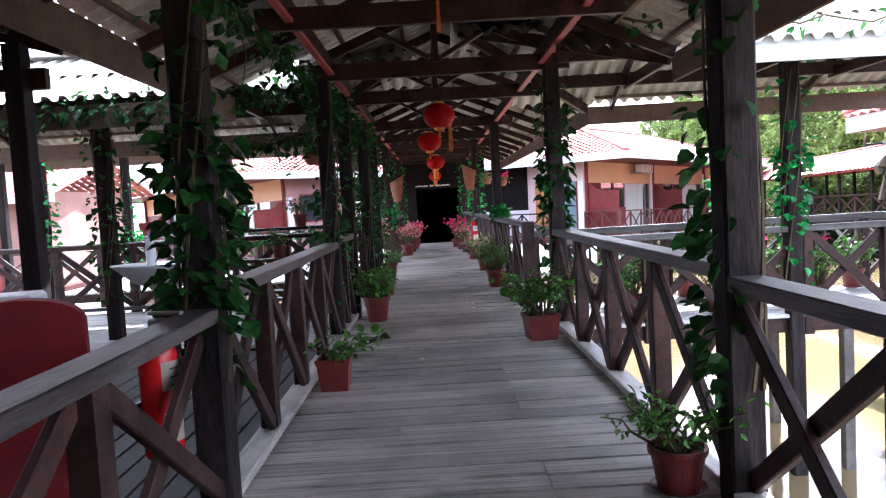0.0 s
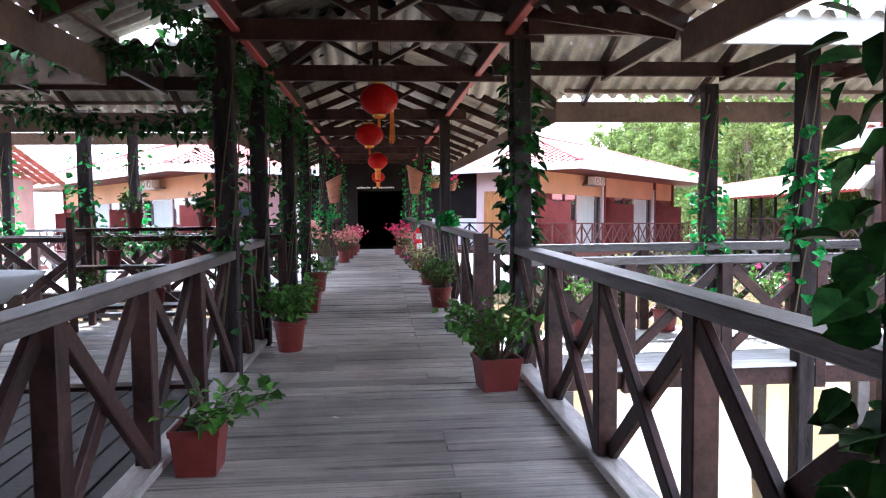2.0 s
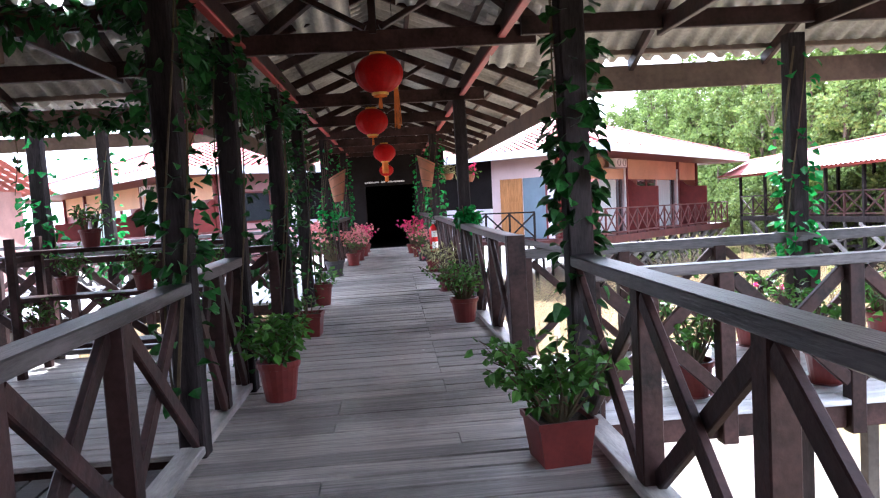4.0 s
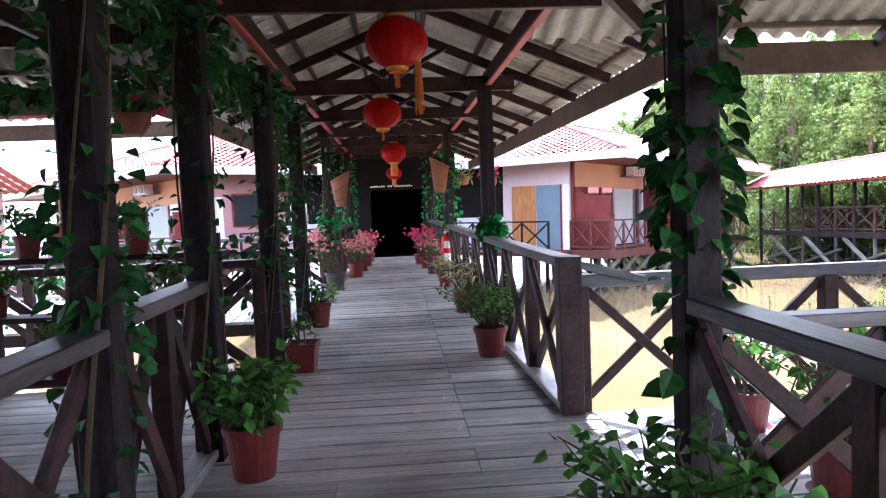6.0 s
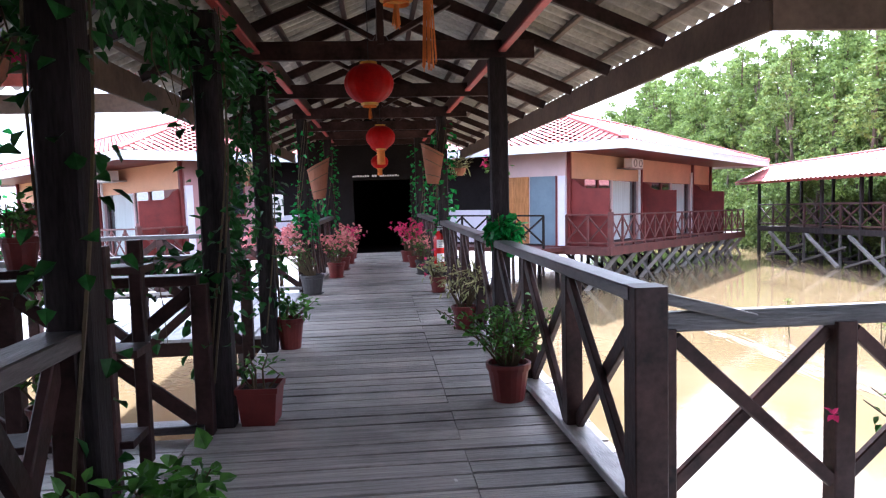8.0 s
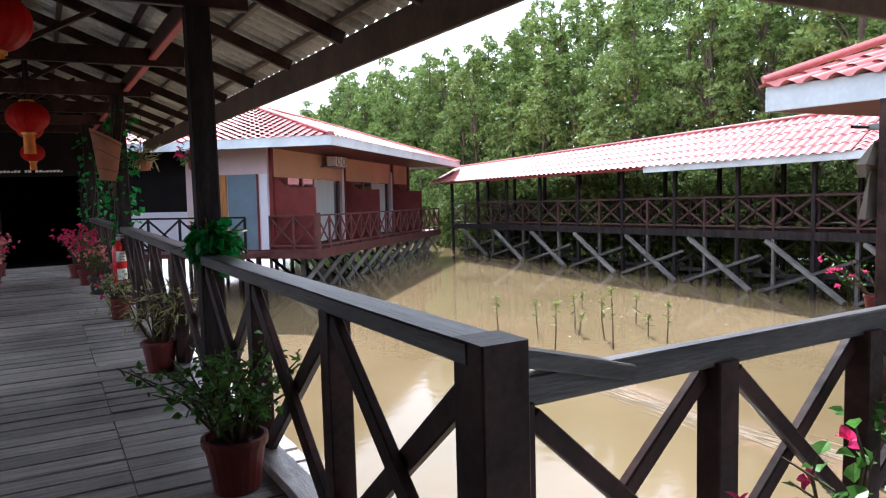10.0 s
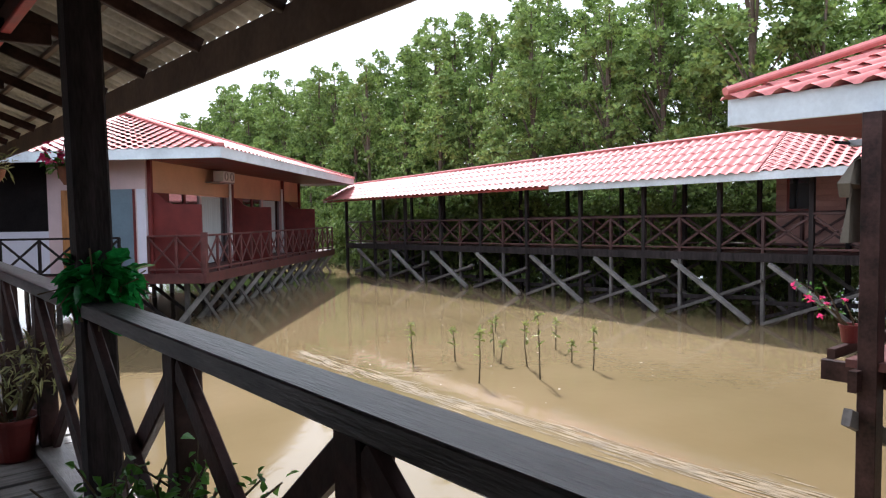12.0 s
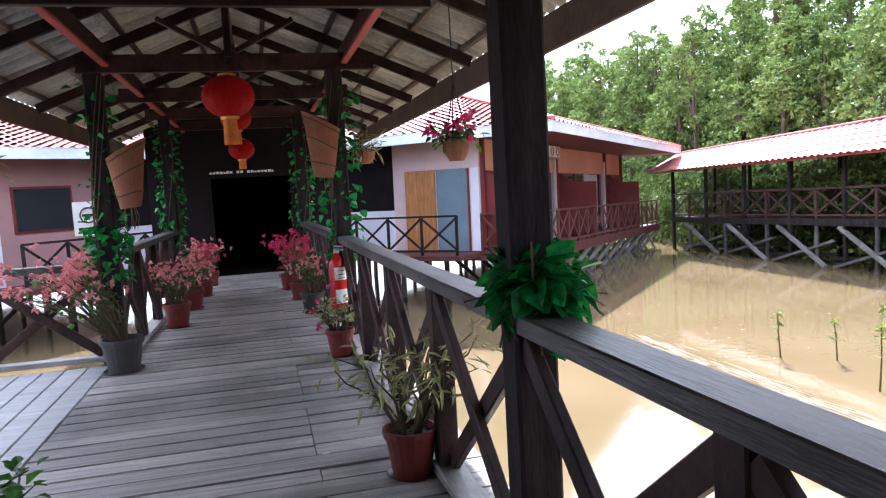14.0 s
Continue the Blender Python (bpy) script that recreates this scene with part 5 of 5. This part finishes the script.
        tube(bm, [(0.05 * math.cos(a), .03 * math.sin(a), 0.02), (0.09 * math.cos(a), .07 * math.sin(a), -.1), (0.05 * math.cos(a), .1 * math.sin(a), -.22)], 0.007, 0.004, 4)
    part("roots", bm, STEM, e, "dry hanging roots")


wall_basket(-0.86, 17.05, 1.42, 1, 1)
wall_basket(0.86, 16.95, 1.6, -1, 2)


def extinguisher(x, y, z, rz, label_mat=PAPER):
    e = empty("fire_extinguisher", x, y, z, rz, "red fire extinguisher with white labels fixed to the post", "fire extinguisher", "fire extinguishers")
    bm = bmesh.new()
    rings = lathe(bm, [(0.07, 0), (0.08, 0.015), (0.08, 0.42), (0.072, 0.46), (0.045, 0.5), (0.025, 0.515), (0.025, 0.54)], 24)
    bm.faces.new(rings[0][::-1])
    bm.faces.new(rings[-1])
    body = part("cylinder", bm, EXTRED, e, smooth=True)

    def wrap(z0, z1, a0, a1, mat, name):
        bm = bmesh.new()
        a = [bm.verts.new((0.0815 * math.cos(a0 + (a1 - a0) * k / 8), 0.0815 * math.sin(a0 + (a1 - a0) * k / 8), z0)) for k in range(9)]
        b = [bm.verts.new((0.0815 * math.cos(a0 + (a1 - a0) * k / 8), 0.0815 * math.sin(a0 + (a1 - a0) * k / 8), z1)) for k in range(9)]
        for k in range(8):
            bm.faces.new((a[k], a[k + 1], b[k + 1], b[k]))
        part(name, bm, mat, body)
    wrap(0.07, 0.2, -2.4, -0.7, label_mat, "lower_label")
    wrap(0.29, 0.41, -2.4, -0.7, label_mat, "upper_label")
    for k in range(3):
        wrap(0.305 + k * .035, 0.312 + k * .035, -2.0, -1.1, BLACK, "label_print")
    bm = bmesh.new()
    box(bm, -0.02, -0.02, 0.54, 0.02, 0.02, 0.58)
    box(bm, -0.015, -0.13, 0.57, 0.015, 0.02, 0.585)
    box(bm, -0.015, -0.13, 0.6, 0.015, 0.02, 0.615)
    part("valve", bm, METAL, e)
    part("hose", tube(bmesh.new(), [(0.02, 0, .55), (0.09, 0, .5), (0.1, 0.0, .3), (0.095, 0, .12)], 0.011, 0.012, 7), BLACK, e)
    bm = bmesh.new()
    box(bm, -0.09, 0.07, 0.2, 0.09, 0.085, 0.24)
    part("bracket", bm, METAL, e)


extinguisher(0.92, 16.95, 0.34, 20)
extinguisher(-1.22, 2.98, 0.34, 75, DIMLABEL)


def hanging_planter(x, y, z, seed, hang, leafmat=None, flowers=14, label="small hanging wooden planter with red flowers"):
    rng = random.Random(seed)
    e = empty("hanging_planter", x, y, z, 0, label, "planter", "hanging planters")
    k = 0.72 if flowers > 10 else 1.0
    bm = bmesh.new()
    rings = lathe(bm, [(0.06 * k, 0), (0.1 * k, 0.05), (0.115 * k, 0.12), (0.1 * k, 0.12), (0.08 * k, .06)], 14)
    bm.faces.new(rings[0][::-1])
    part("bowl", bm, CLAY, e)
    for a in (0, 2.1, 4.2):
        part("hanger", tube(bmesh.new(), [(0.11 * k * math.cos(a), .11 * k * math.sin(a), .11), (0, 0, 0.45), (0, 0, hang)], 0.004, 0.004, 4), BLACK, e)
    plant(e, rng, 0.08, 0.16 * k, 0.16 * k, 16, 6, 0.06 if flowers else 0.12, leafmat or LEAF, flowers=flowers, petal=PETALDEEP, fsize=0.045, wide=0.6 if flowers else 0.16)


hanging_planter(1.38, 14.2, 1.6, 5, 1.4)
hanging_planter(1.3, 17.3, 1.72, 6, 1.3, PALELEAF, 0, "small hanging pot with a pale spidery plant")
hanging_planter(-1.62, 15.6, 1.62, 7, 1.24, PALELEAF, 0, "small hanging pot with a pale spidery plant")
hanging_planter(-1.5, 9.0, 1.9, 8, 0.97, LEAF, 5, "small hanging pot with a trailing plant")


# ---- dining platform by the start ----
def dining_chair(x, y, rz):
    e = empty("dining_chair", x, y, -0.05, rz, "dining chair under a red fitted cloth cover", "chair", "red covered dining chairs")
    bm = bmesh.new()
    pts = []
    for i in range(13):
        t = i / 12
        a = math.pi * t
        pts.append((-0.24 * math.cos(a), 1.0 + 0.1 * math.sin(a)))
    prof = [(-0.24, 0.02), *pts, (0.24, 0.02)]
    fr = [bm.verts.new((u, 0.0 + .02 * math.sin(v * 9), v)) for u, v in prof]
    bk = [bm.verts.new((u * 1.02, 0.07 + .02 * math.sin(v * 7), v)) for u, v in prof]
    bm.faces.new(fr)
    bm.faces.new(bk[::-1])
    for i in range(len(prof)):
        j = (i + 1) % len(prof)
        bm.faces.new((fr[i], fr[j], bk[j], bk[i]))
    bmesh.ops.recalc_face_normals(bm, faces=bm.faces[:])
    part("backrest_cover", bm, FABRIC, e)
    bm = bmesh.new()
    box(bm, -0.25, 0.07, 0.04, 0.25, 0.52, 0.48, ch=0.03)
    part("seat_cover", bm, FABRIC, e)
    for sx in (-.2, .2):
        for sy in (.1, .48):
            timber("leg", (sx, sy, -0.02), (sx, sy, 0.05), 0.035, 0.035, BLACK, e, up=(0, 1, 0))


dining_chair(-1.72, 2.9, 195)
dining_chair(-2.6, 3.4, 160)
dining_chair(-3.6, 5.4, 30)
dining_chair(-4.4, 5.2, 10)
dining_chair(-5.2, 5.6, -20)


def dining_table(x, y):
    e = empty("dining_table", x, y, -0.05, 0, "dark timber dining table on the platform", "table")
    bm = bmesh.new()
    box(bm, -0.8, -0.45, 0.71, 0.8, 0.45, 0.75)
    part("tabletop", bm, CAP, e)
    for sx in (-.7, .7):
        for sy in (-.36, .36):
            timber("leg", (sx, sy, -0.02), (sx, sy, 0.71), 0.07, 0.07, WOOD, e, up=(0, 1, 0))


dining_table(-3.2, 4.3)


def table_box():
    e = empty("plastic_box", -2.5, 4.05, 0.7, 15, "white plastic box with a dark window on the table", "box")
    bm = bmesh.new()
    box(bm, -0.2, -0.15, 0, 0.2, 0.15, 0.26, ch=0.02)
    part("case", bm, WHITEPL, e)
    bm = bmesh.new()
    box(bm, -0.16, -0.156, 0.07, 0.06, -0.15, 0.22)
    part("window", bm, GLASS, e)
    bm = bmesh.new()
    lathe(bm, [(0.001, 0), (0.02, 0), (0.02, 0.012), (0.001, 0.012)], 12)
    for v in bm.verts:
        v.co = Vector((0.13 + v.co.x, -0.152 - v.co.z, 0.12 + v.co.y))
    part("knob", bm, BLACK, e)


table_box()


def wash_basin():
    e = empty("wash_basin", -2.2, 5.75, 0, 0, "white wash basin with pointed rim on a timber stand", "basin")
    bm = bmesh.new()
    n = 28
    rings = []
    for r, z in ((0.08, 0.78), (0.2, 0.83), (0.3, 0.93), (0.34, 0.97), (0.35, 0.985), (0.33, 0.985), (0.27, 0.94), (0.1, 0.84)):
        rings.append([bm.verts.new((r * 1.25 * math.cos(k * math.tau / n), r * .72 * math.sin(k * math.tau / n), z)) for k in range(n)])
    for p, q in zip(rings, rings[1:]):
        for k in range(n):
            bm.faces.new((p[k], p[(k + 1) % n], q[(k + 1) % n], q[k]))
    bm.faces.new(rings[0][::-1])
    bm.faces.new(rings[-1])
    part("bowl", bm, WHITEPL, e, smooth=True)
    timber("stand_post", (0, 0, -0.07), (0, 0, 0.8), 0.11, 0.11, WOOD, e, up=(0, 1, 0))
    timber("stand_brace", (0.05, 0, 0.35), (0.3, 0, 0.86), 0.05, 0.06, FASCIA, e)
    b = empty("soap_bottle", -2.35, 5.85, 0.93, 0, "white plastic bottle with a blue-grey cap beside the basin", "bottle")
    bm = bmesh.new()
    rings = lathe(bm, [(0.035, 0), (0.04, 0.01), (0.04, 0.2), (0.03, 0.24), (0.016, 0.26)], 16)
    bm.faces.new(rings[0][::-1])
    part("body", bm, WHITEPL, b)
    bm = bmesh.new()
    rings = lathe(bm, [(0.018, 0.26), (0.018, 0.3), (0.008, 0.31)], 12)
    bm.faces.new(rings[-1])
    part("cap", bm, DOORBLUE, b)


wash_basin()


def dining_roof():
    """The neighbouring dining roof: red fascia and sheets over the platform."""
    e = empty("dining_roof", 0, 0, 0, label="corrugated roof with red fascia over the dining platform", category="roof", kind="structure")
    timber("fascia", (-2.32, -2.5, 2.6), (-2.32, 6.2, 2.6), 0.04, 0.24, REDWOOD, e)
    part("roof_sheet", corrugated(bmesh.new(), (-7.6, -2.8, 4.1), (-7.6, 7.0, 4.1), (5.32, 0, -1.46)), SHEET, e)
    # unseen dark walls, added to block light from the side and back
    part("wall", box(bmesh.new(), -7.75, -2.8, -0.3, -7.6, 7.0, 4.1), WOOD, e)
    part("wall", box(bmesh.new(), -7.6, -2.95, -0.3, -1.3, -2.8, 4.1), WOOD, e)
    part("wall", box(bmesh.new(), -1.3, -3.2, -0.3, 3.4, -3.05, 4.1), WOOD, e)
    for x in (-3.2, -4.4, -5.6, -6.8):
        z = 4.06 - (x + 7.5) * 0.274
        timber("purlin", (x, -2.5, z), (x, 5.7, z), 0.05, 0.07, WOOD, e)
    for y in (-2.3, -0.5, 1.3, 3.1, 4.9, 5.6):
        timber("rafter", (-7.5, y, 3.98), (-2.8, y, 2.69), 0.06, 0.12, WOOD, e)
    timber("tie_beam", (-7.5, 5.55, 2.45), (-2.9, 5.55, 2.45), 0.07, 0.16, WOOD, e)
    for x in (-3.1, -7.3):
        for y in (-2.0, 5.5):
            timber("roof_post", (x, y, WATERZ - 0.2), (x, y, 2.7), 0.14, 0.14, POSTWOOD, e, up=(0, 1, 0))


dining_roof()


# ---- pavilion across the left water ----
def left_far():
    e = empty("far_walkway_roof", 0, 0, 0, label="far covered walkway with red beam and corrugated roof", category="roof", kind="structure")
    timber("fascia", (-12, 14.0, 2.5), (-2.2, 14.0, 2.5), 0.04, 0.2, FASCIA, e)
    timber("beam", (-12, 13.7, 2.72), (-2.2, 13.7, 2.72), 0.06, 0.16, REDWOOD, e)
    part("roof_sheet", corrugated(bmesh.new(), (-12, 12.6, 3.4), (-2.3, 12.6, 3.4), (0, 1.5, -0.72)), SHEET, e)
    part("roof_sheet", corrugated(bmesh.new(), (-12, 12.6, 3.4), (-2.3, 12.6, 3.4), (0, -1.0, -0.48)), SHEET, e)
    for x in (-3.78, -5.7, -8.0, -10.4):
        timber("roof_post", (x, 13.4, WATERZ - 0.2), (x, 13.4, 2.7), 0.13, 0.13, POSTWOOD, e, up=(0, 1, 0))


left_far()
vine(-3.78, 13.4, 0.5, 2.3, 31, 150, 0.1, 0.2, mat=PLASTICLEAF, dense=(1.0,))
vine(-5.7, 13.4, 0.5, 2.3, 32, 150, 0.1, 0.2, mat=PLASTICLEAF, dense=(1.0,))


# ---- doorway letters and small signs ----
def letters():
    e = empty("sign_lettering", 0.1, 23.98, 1.9, 0, "row of small white letters above the dark doorway", "sign")
    rng = random.Random(2)
    x = -0.68
    for word in (7, 2, 8):
        for _ in range(word):
            w = rng.uniform(0.035, 0.055)
            bm = bmesh.new()
            box(bm, x, -0.012, 0, x + w, 0.0, rng.choice((0.03, 0.04, 0.045)), ch=0.002)
            part("letter", bm, SIGNWHITE, e)
            x += w + 0.013
        x += 0.06


letters()


def no_smoking_sign():
    e = empty("notice_sign", -2.2, 21.7, 1.02, 8, "white notice sign with a round black symbol", "sign")
    bm = bmesh.new()
    box(bm, -0.2, 0, 0, 0.2, 0.02, 0.5)
    part("board", bm, PAPER, e)
    bm = bmesh.new()
    tube(bm, [(0.11 * math.cos(k * math.tau / 20), -0.004, 0.3 + .11 * math.sin(k * math.tau / 20)) for k in range(21)], 0.012, 0.012, 5)
    part("ring", bm, BLACK, e)
    bm = bmesh.new()
    box(bm, -0.08, -0.008, 0.28, 0.08, -0.001, 0.32)
    part("symbol", bm, BLACK, e)
    bm = bmesh.new()
    box(bm, -0.14, -0.006, 0.07, 0.14, -0.001, 0.12)
    part("text_bar", bm, BLACK, e)
    timber("stake", (0, 0.04, -1.5), (0, 0.04, 0.4), 0.05, 0.05, WOOD, e, up=(0, 1, 0))


no_smoking_sign()


# ---- saplings in the water ----
SAPLEAF = material("yellowish_sapling_leaf", (0.16, 0.2, 0.06), 0.4, 0.5, 2.5, 0.05, 30, tint=(0.32, 0.34, 0.11), trans=0.3, island=True)


def sapling(x, y, h, seed):
    rng = random.Random(seed)
    e = empty("mangrove_sapling", x, y, WATERZ - 0.05, 0, "thin mangrove sapling standing in the muddy water", "sapling", "mangrove saplings")
    bm = bmesh.new()
    top = Vector((rng.gauss(0, .04), rng.gauss(0, .04), h))
    tube(bm, [(0, 0, 0), top * .5 + Vector((rng.gauss(0, .02), 0, 0)), top], 0.016, 0.009, 5)
    part("stem", bm, STEM, e)
    sp = []
    for k in range(22):
        t = rng.choice((1, 1, .95, .85, .7, .55))
        sp.append((top * t, Vector((rng.gauss(0, 1), rng.gauss(0, 1), rng.gauss(.5, .4))).normalized()))
    vs, fs = leaves(rng, sp, 0.13, 0.42, 0.0)
    leafpart("foliage", vs, fs, SAPLEAF, e)


for i, (x, y, h) in enumerate(((8.55, 20.22, .8), (9.18, 19.67, .7), (8.43, 18.12, .95), (10.08, 19.52, .75), (9.93, 18.42, .85), (9.38, 17.57, 1.2), (11.43, 19.07, .65), (10.58, 17.37, .8), (9.73, 18.97, 0.45), (10.78, 18.07, .45), (11.88, 21.42, 0.4))):
    sapling(x, y, h, 60 + i)


# ---- house behind the far walkway ----
def board_house(x, y, z, rz, label, roofed=False):
    e = empty("weatherboard_house", x, y, z, rz, label, "house", "weatherboard houses")
    part("wall", box(bmesh.new(), 0, 0, 0, 0.1, 8.2, 2.6), BOARDS, e)
    for k in range(17):
        part("board", box(bmesh.new(), -0.02, 2.4, k * 0.15, -0.001, 8.2, k * 0.15 + 0.135), BOARDS, e)
    part("wall", box(bmesh.new(), 0.1, 8.05, 0, 5, 8.15, 2.6), BOARDS, e)
    part("door", box(bmesh.new(), -0.05, 1.2, 0, 0.0, 2.3, 2.2), MAROON, e)
    part("window_frame", box(bmesh.new(), -0.06, 7.2, 0.9, -0.021, 7.9, 2.1), MAROON, e)
    part("window_pane", box(bmesh.new(), -0.07, 7.28, 0.98, -0.061, 7.82, 2.02), GLASS, e)
    for y in (0.3, 4, 7.8):
        timber("stilt", (0.1, y, 0), (0.1, y, -2.0), 0.14, 0.14, STILT, e, up=(0, 1, 0))
    if roofed:
        part("wall", box(bmesh.new(), 0.1, 0, 0, 5, 0.1, 2.6), BOARDS, e)
        part("deck", box(bmesh.new(), -1.4, -0.3, -0.14, 5, 8.4, -0.002), BALUSTER, e)
        part("roof_slope", tiled_slope(bmesh.new(), ((2.6, -0.6, 3.5), (2.6, 8.8, 3.5), (-0.8, 8.8, 2.5), (-0.8, -0.6, 2.5))), TILE, e)
        part("roof_slope", tiled_slope(bmesh.new(), ((2.6, 8.8, 3.5), (2.6, -0.6, 3.5), (6.0, -0.6, 2.5), (6.0, 8.8, 2.5))), TILE, e)
        timber("fascia", (-0.82, -0.6, 2.4), (-0.82, 8.8, 2.4), 0.03, 0.22, WHITEFASCIA, e)
        xrail(e, (-1.35, -0.2), (-1.35, 8.3), 7, 0.0)
        for y in (0.0, 4, 8.2):
            timber("stilt", (-1.3, y, -0.1), (-1.3, y, -2.0), 0.12, 0.12, STILT, e, up=(0, 1, 0))


board_house(19.3, 10.1, 0.05, 0, "pinkish weatherboard house behind the far walkway")
board_house(-10.4, 19.5, -0.35, 90, "pinkish weatherboard house on stilts with red tiled roof", True)


# ---- washing on the neighbouring veranda ----
def washing():
    SHIRT = material("olive_grey_cotton", (0.12, 0.1, 0.075), 0.9, 0.2, 5, 0.4, 70, stain=0.15)
    p = empty("clothes_rail", 7.05, 11.75, 1.9, 0, "thin dark rail with one end fixed to the veranda post", "rail")
    part("bar", tube(bmesh.new(), [(0.1, 0, 0), (0.6, -0.01, 0.0), (1.6, -0.02, 0.0)], 0.016, 0.016, 8), BLACK, p)
    part("bracket", box(bmesh.new(), 0.36, -0.14, -0.03, 0.5, 0.0, 0.03), METAL, p)
    e = empty("shirt", 7.7, 11.73, 0.98, 0, "olive-grey short-sleeved shirt hanging from a clothes rail", "shirt")
    bm = bmesh.new()
    outline = [(-0.36, 0.0), (-0.27, 0.38), (-0.24, 0.5), (-0.37, 0.42), (-0.42, 0.55), (-0.22, 0.76), (-0.09, 0.8), (0, 0.76),
               (0.09, 0.8), (0.22, 0.76), (0.42, 0.55), (0.37, 0.42), (0.24, 0.5), (0.27, 0.38), (0.36, 0.0)]
    n = len(outline)
    fr = [bm.verts.new((u, -0.03 + 0.03 * math.sin(u * 17), v)) for u, v in outline]
    bk = [bm.verts.new((u, 0.03 + 0.03 * math.sin(u * 14 + 1), v)) for u, v in outline]
    bm.faces.new(fr)
    bm.faces.new(bk[::-1])
    for i in range(n):
        k = (i + 1) % n
        bm.faces.new((fr[i], bk[i], bk[k], fr[k]))
    bmesh.ops.recalc_face_normals(bm, faces=bm.faces[:])
    body = part("cloth", bm, SHIRT, e)
    part("chest_print", box(bmesh.new(), -0.12, -0.075, 0.53, 0.12, -0.066, 0.58), BLACK, body)
    part("hanger", tube(bmesh.new(), [(-0.2, 0, 0.77), (0, 0, 0.85), (0.2, 0, 0.77)], 0.006, 0.006, 5), BLACK, e)
    part("hook", tube(bmesh.new(), [(0, 0, 0.84), (0.015, 0, 0.9), (0, 0, 0.945), (-0.02, 0, 0.93)], 0.005, 0.005, 5), METAL, e)
    potted(7.8, 11.86, -0.03, 91, "small pot with trailing red-flowered sprays on the veranda ledge", r=0.1, h=0.18, saucer=False, height=0.5, spread=0.4,
           stems=7, perstem=5, leafsize=0.05, leafmat=LEAF, flowers=7, petal=PETALDEEP, lean=(-0.4, 0.05))


washing()


# ---- what floats on the water ----
def floating():
    TANLINE = material("pale_tan_streak", (0.245, 0.185, 0.113), 0.8, 0.25, 3, 0.3, 40, stain=0.3)
    rng = random.Random(21)
    vs, fs = [], []

    def patch(x, y, a, b, turn):
        i = len(vs)
        k = 7
        for q in range(k):
            u, v = a * math.cos(q * math.tau / k) * rng.uniform(.6, 1.2), b * math.sin(q * math.tau / k) * rng.uniform(.6, 1.2)
            vs.append((x + u * math.cos(turn) - v * math.sin(turn), y + u * math.sin(turn) + v * math.cos(turn), WATERZ + 0.004 + rng.uniform(0, .004)))
        fs.append(tuple(range(i, i + k)))
    for i in range(520):
        y = 22.6 - rng.random() * 12.5
        x = 7.35 + 0.012 * max(0, 19 - y) ** 1.9 + 0.06 * math.sin(y * 1.7) + rng.gauss(0, 0.13)
        patch(x, y, rng.uniform(.15, .5), rng.uniform(.005, .02), math.pi / 2 + rng.gauss(0, .06))
    leafpart("foam_line", vs, fs, TANLINE, None, "broken pale tan line on the muddy water")
    tagged(bpy.data.objects["foam_line"], "broken pale tan line on the muddy water", "foam", kind="stuff")
    vs, fs = [], []
    for i in range(110):
        y = 16 + 16 * rng.random()
        x = 7.5 + rng.random() * 8.5 - max(0, y - 26) * 0.1
        r = rng.uniform(.012, .042)
        patch(x, y, r, r * .6, rng.uniform(0, 3))
    leafpart("floating_fleck", vs, fs, DIMLABEL, None, "pale fallen leaves and flecks floating on the water")
    tagged(bpy.data.objects["floating_fleck"], "pale fallen leaves and flecks floating on the water", "debris", kind="stuff")


floating()


# ---- scraps on the deck ----
def scraps():
    for i, (x, y) in enumerate(((0.14, 9.3), (0.4, 8.9), (0.35, 9.6), (-0.2, 6.1), (0.5, 14.1), (1.0, 7.9))):
        bm = bmesh.new()
        box(bm, -0.02, -0.008, 0, 0.02, 0.008, 0.006, ch=0.002)
        o = part("paper_scrap", bm, PAPER)
        o.matrix_world = pose(x, y, 0.003, 0, 0, i * 50)
        tagged(o, "tiny pale scrap lying on the deck planks", "litter", "scraps on the deck")


scraps()


# ---- planks of the walkway ----
def planks():
    e = empty("deck_floor", 0, 0, 0, label="weathered grey plank deck of the walkway", category="floor", kind="structure")
    rng = random.Random(9)
    y = Y0
    while y < Y1:
        w = rng.choice((0.175, 0.185, 0.195))
        cut = rng.choice((None, 0.45, 0.45, 0.45)) if 8.0 < y < 16 else rng.choice((None, None, 0.45, -0.3))
        spans = ((XL - 0.1, XR + 0.08),) if cut is None else ((XL - 0.1, cut - 0.003), (cut + 0.003, XR + 0.08))
        for x0, x1 in spans:
            key = int((x1 - x0) * 100)
            me = bpy.data.meshes.get("plank%d" % key)
            if me is None:
                me = bpy.data.meshes.new("plank%d" % key)
                bm = beam(bmesh.new(), (-(x1 - x0) / 2, 0, 0), ((x1 - x0) / 2, 0, 0), 1.0, 0.035, ch=0.004)
                bm.to_mesh(me)
                bm.free()
                me.materials.append(PLANK)
            m = Matrix.LocRotScale(((x0 + x1) / 2, y + w / 2, -0.0175 + rng.uniform(-.006, .003)), Euler((rng.uniform(-.02, .02), rng.uniform(-.0015, .0015), rng.uniform(-.006, .006))), (1, w - rng.choice((0.012, 0.016, 0.02, 0.026, 0.036)), 1))
            share("plank", me, e, m)
        y += w
    # joists widened into a dark backing, added so plank gaps look shaded
    for k in range(6):
        x = XL + 0.1 + k * 0.405
        timber("joist", (x, Y0, -0.13), (x, Y1, -0.13), 0.402, 0.16, WOOD, e)


planks()
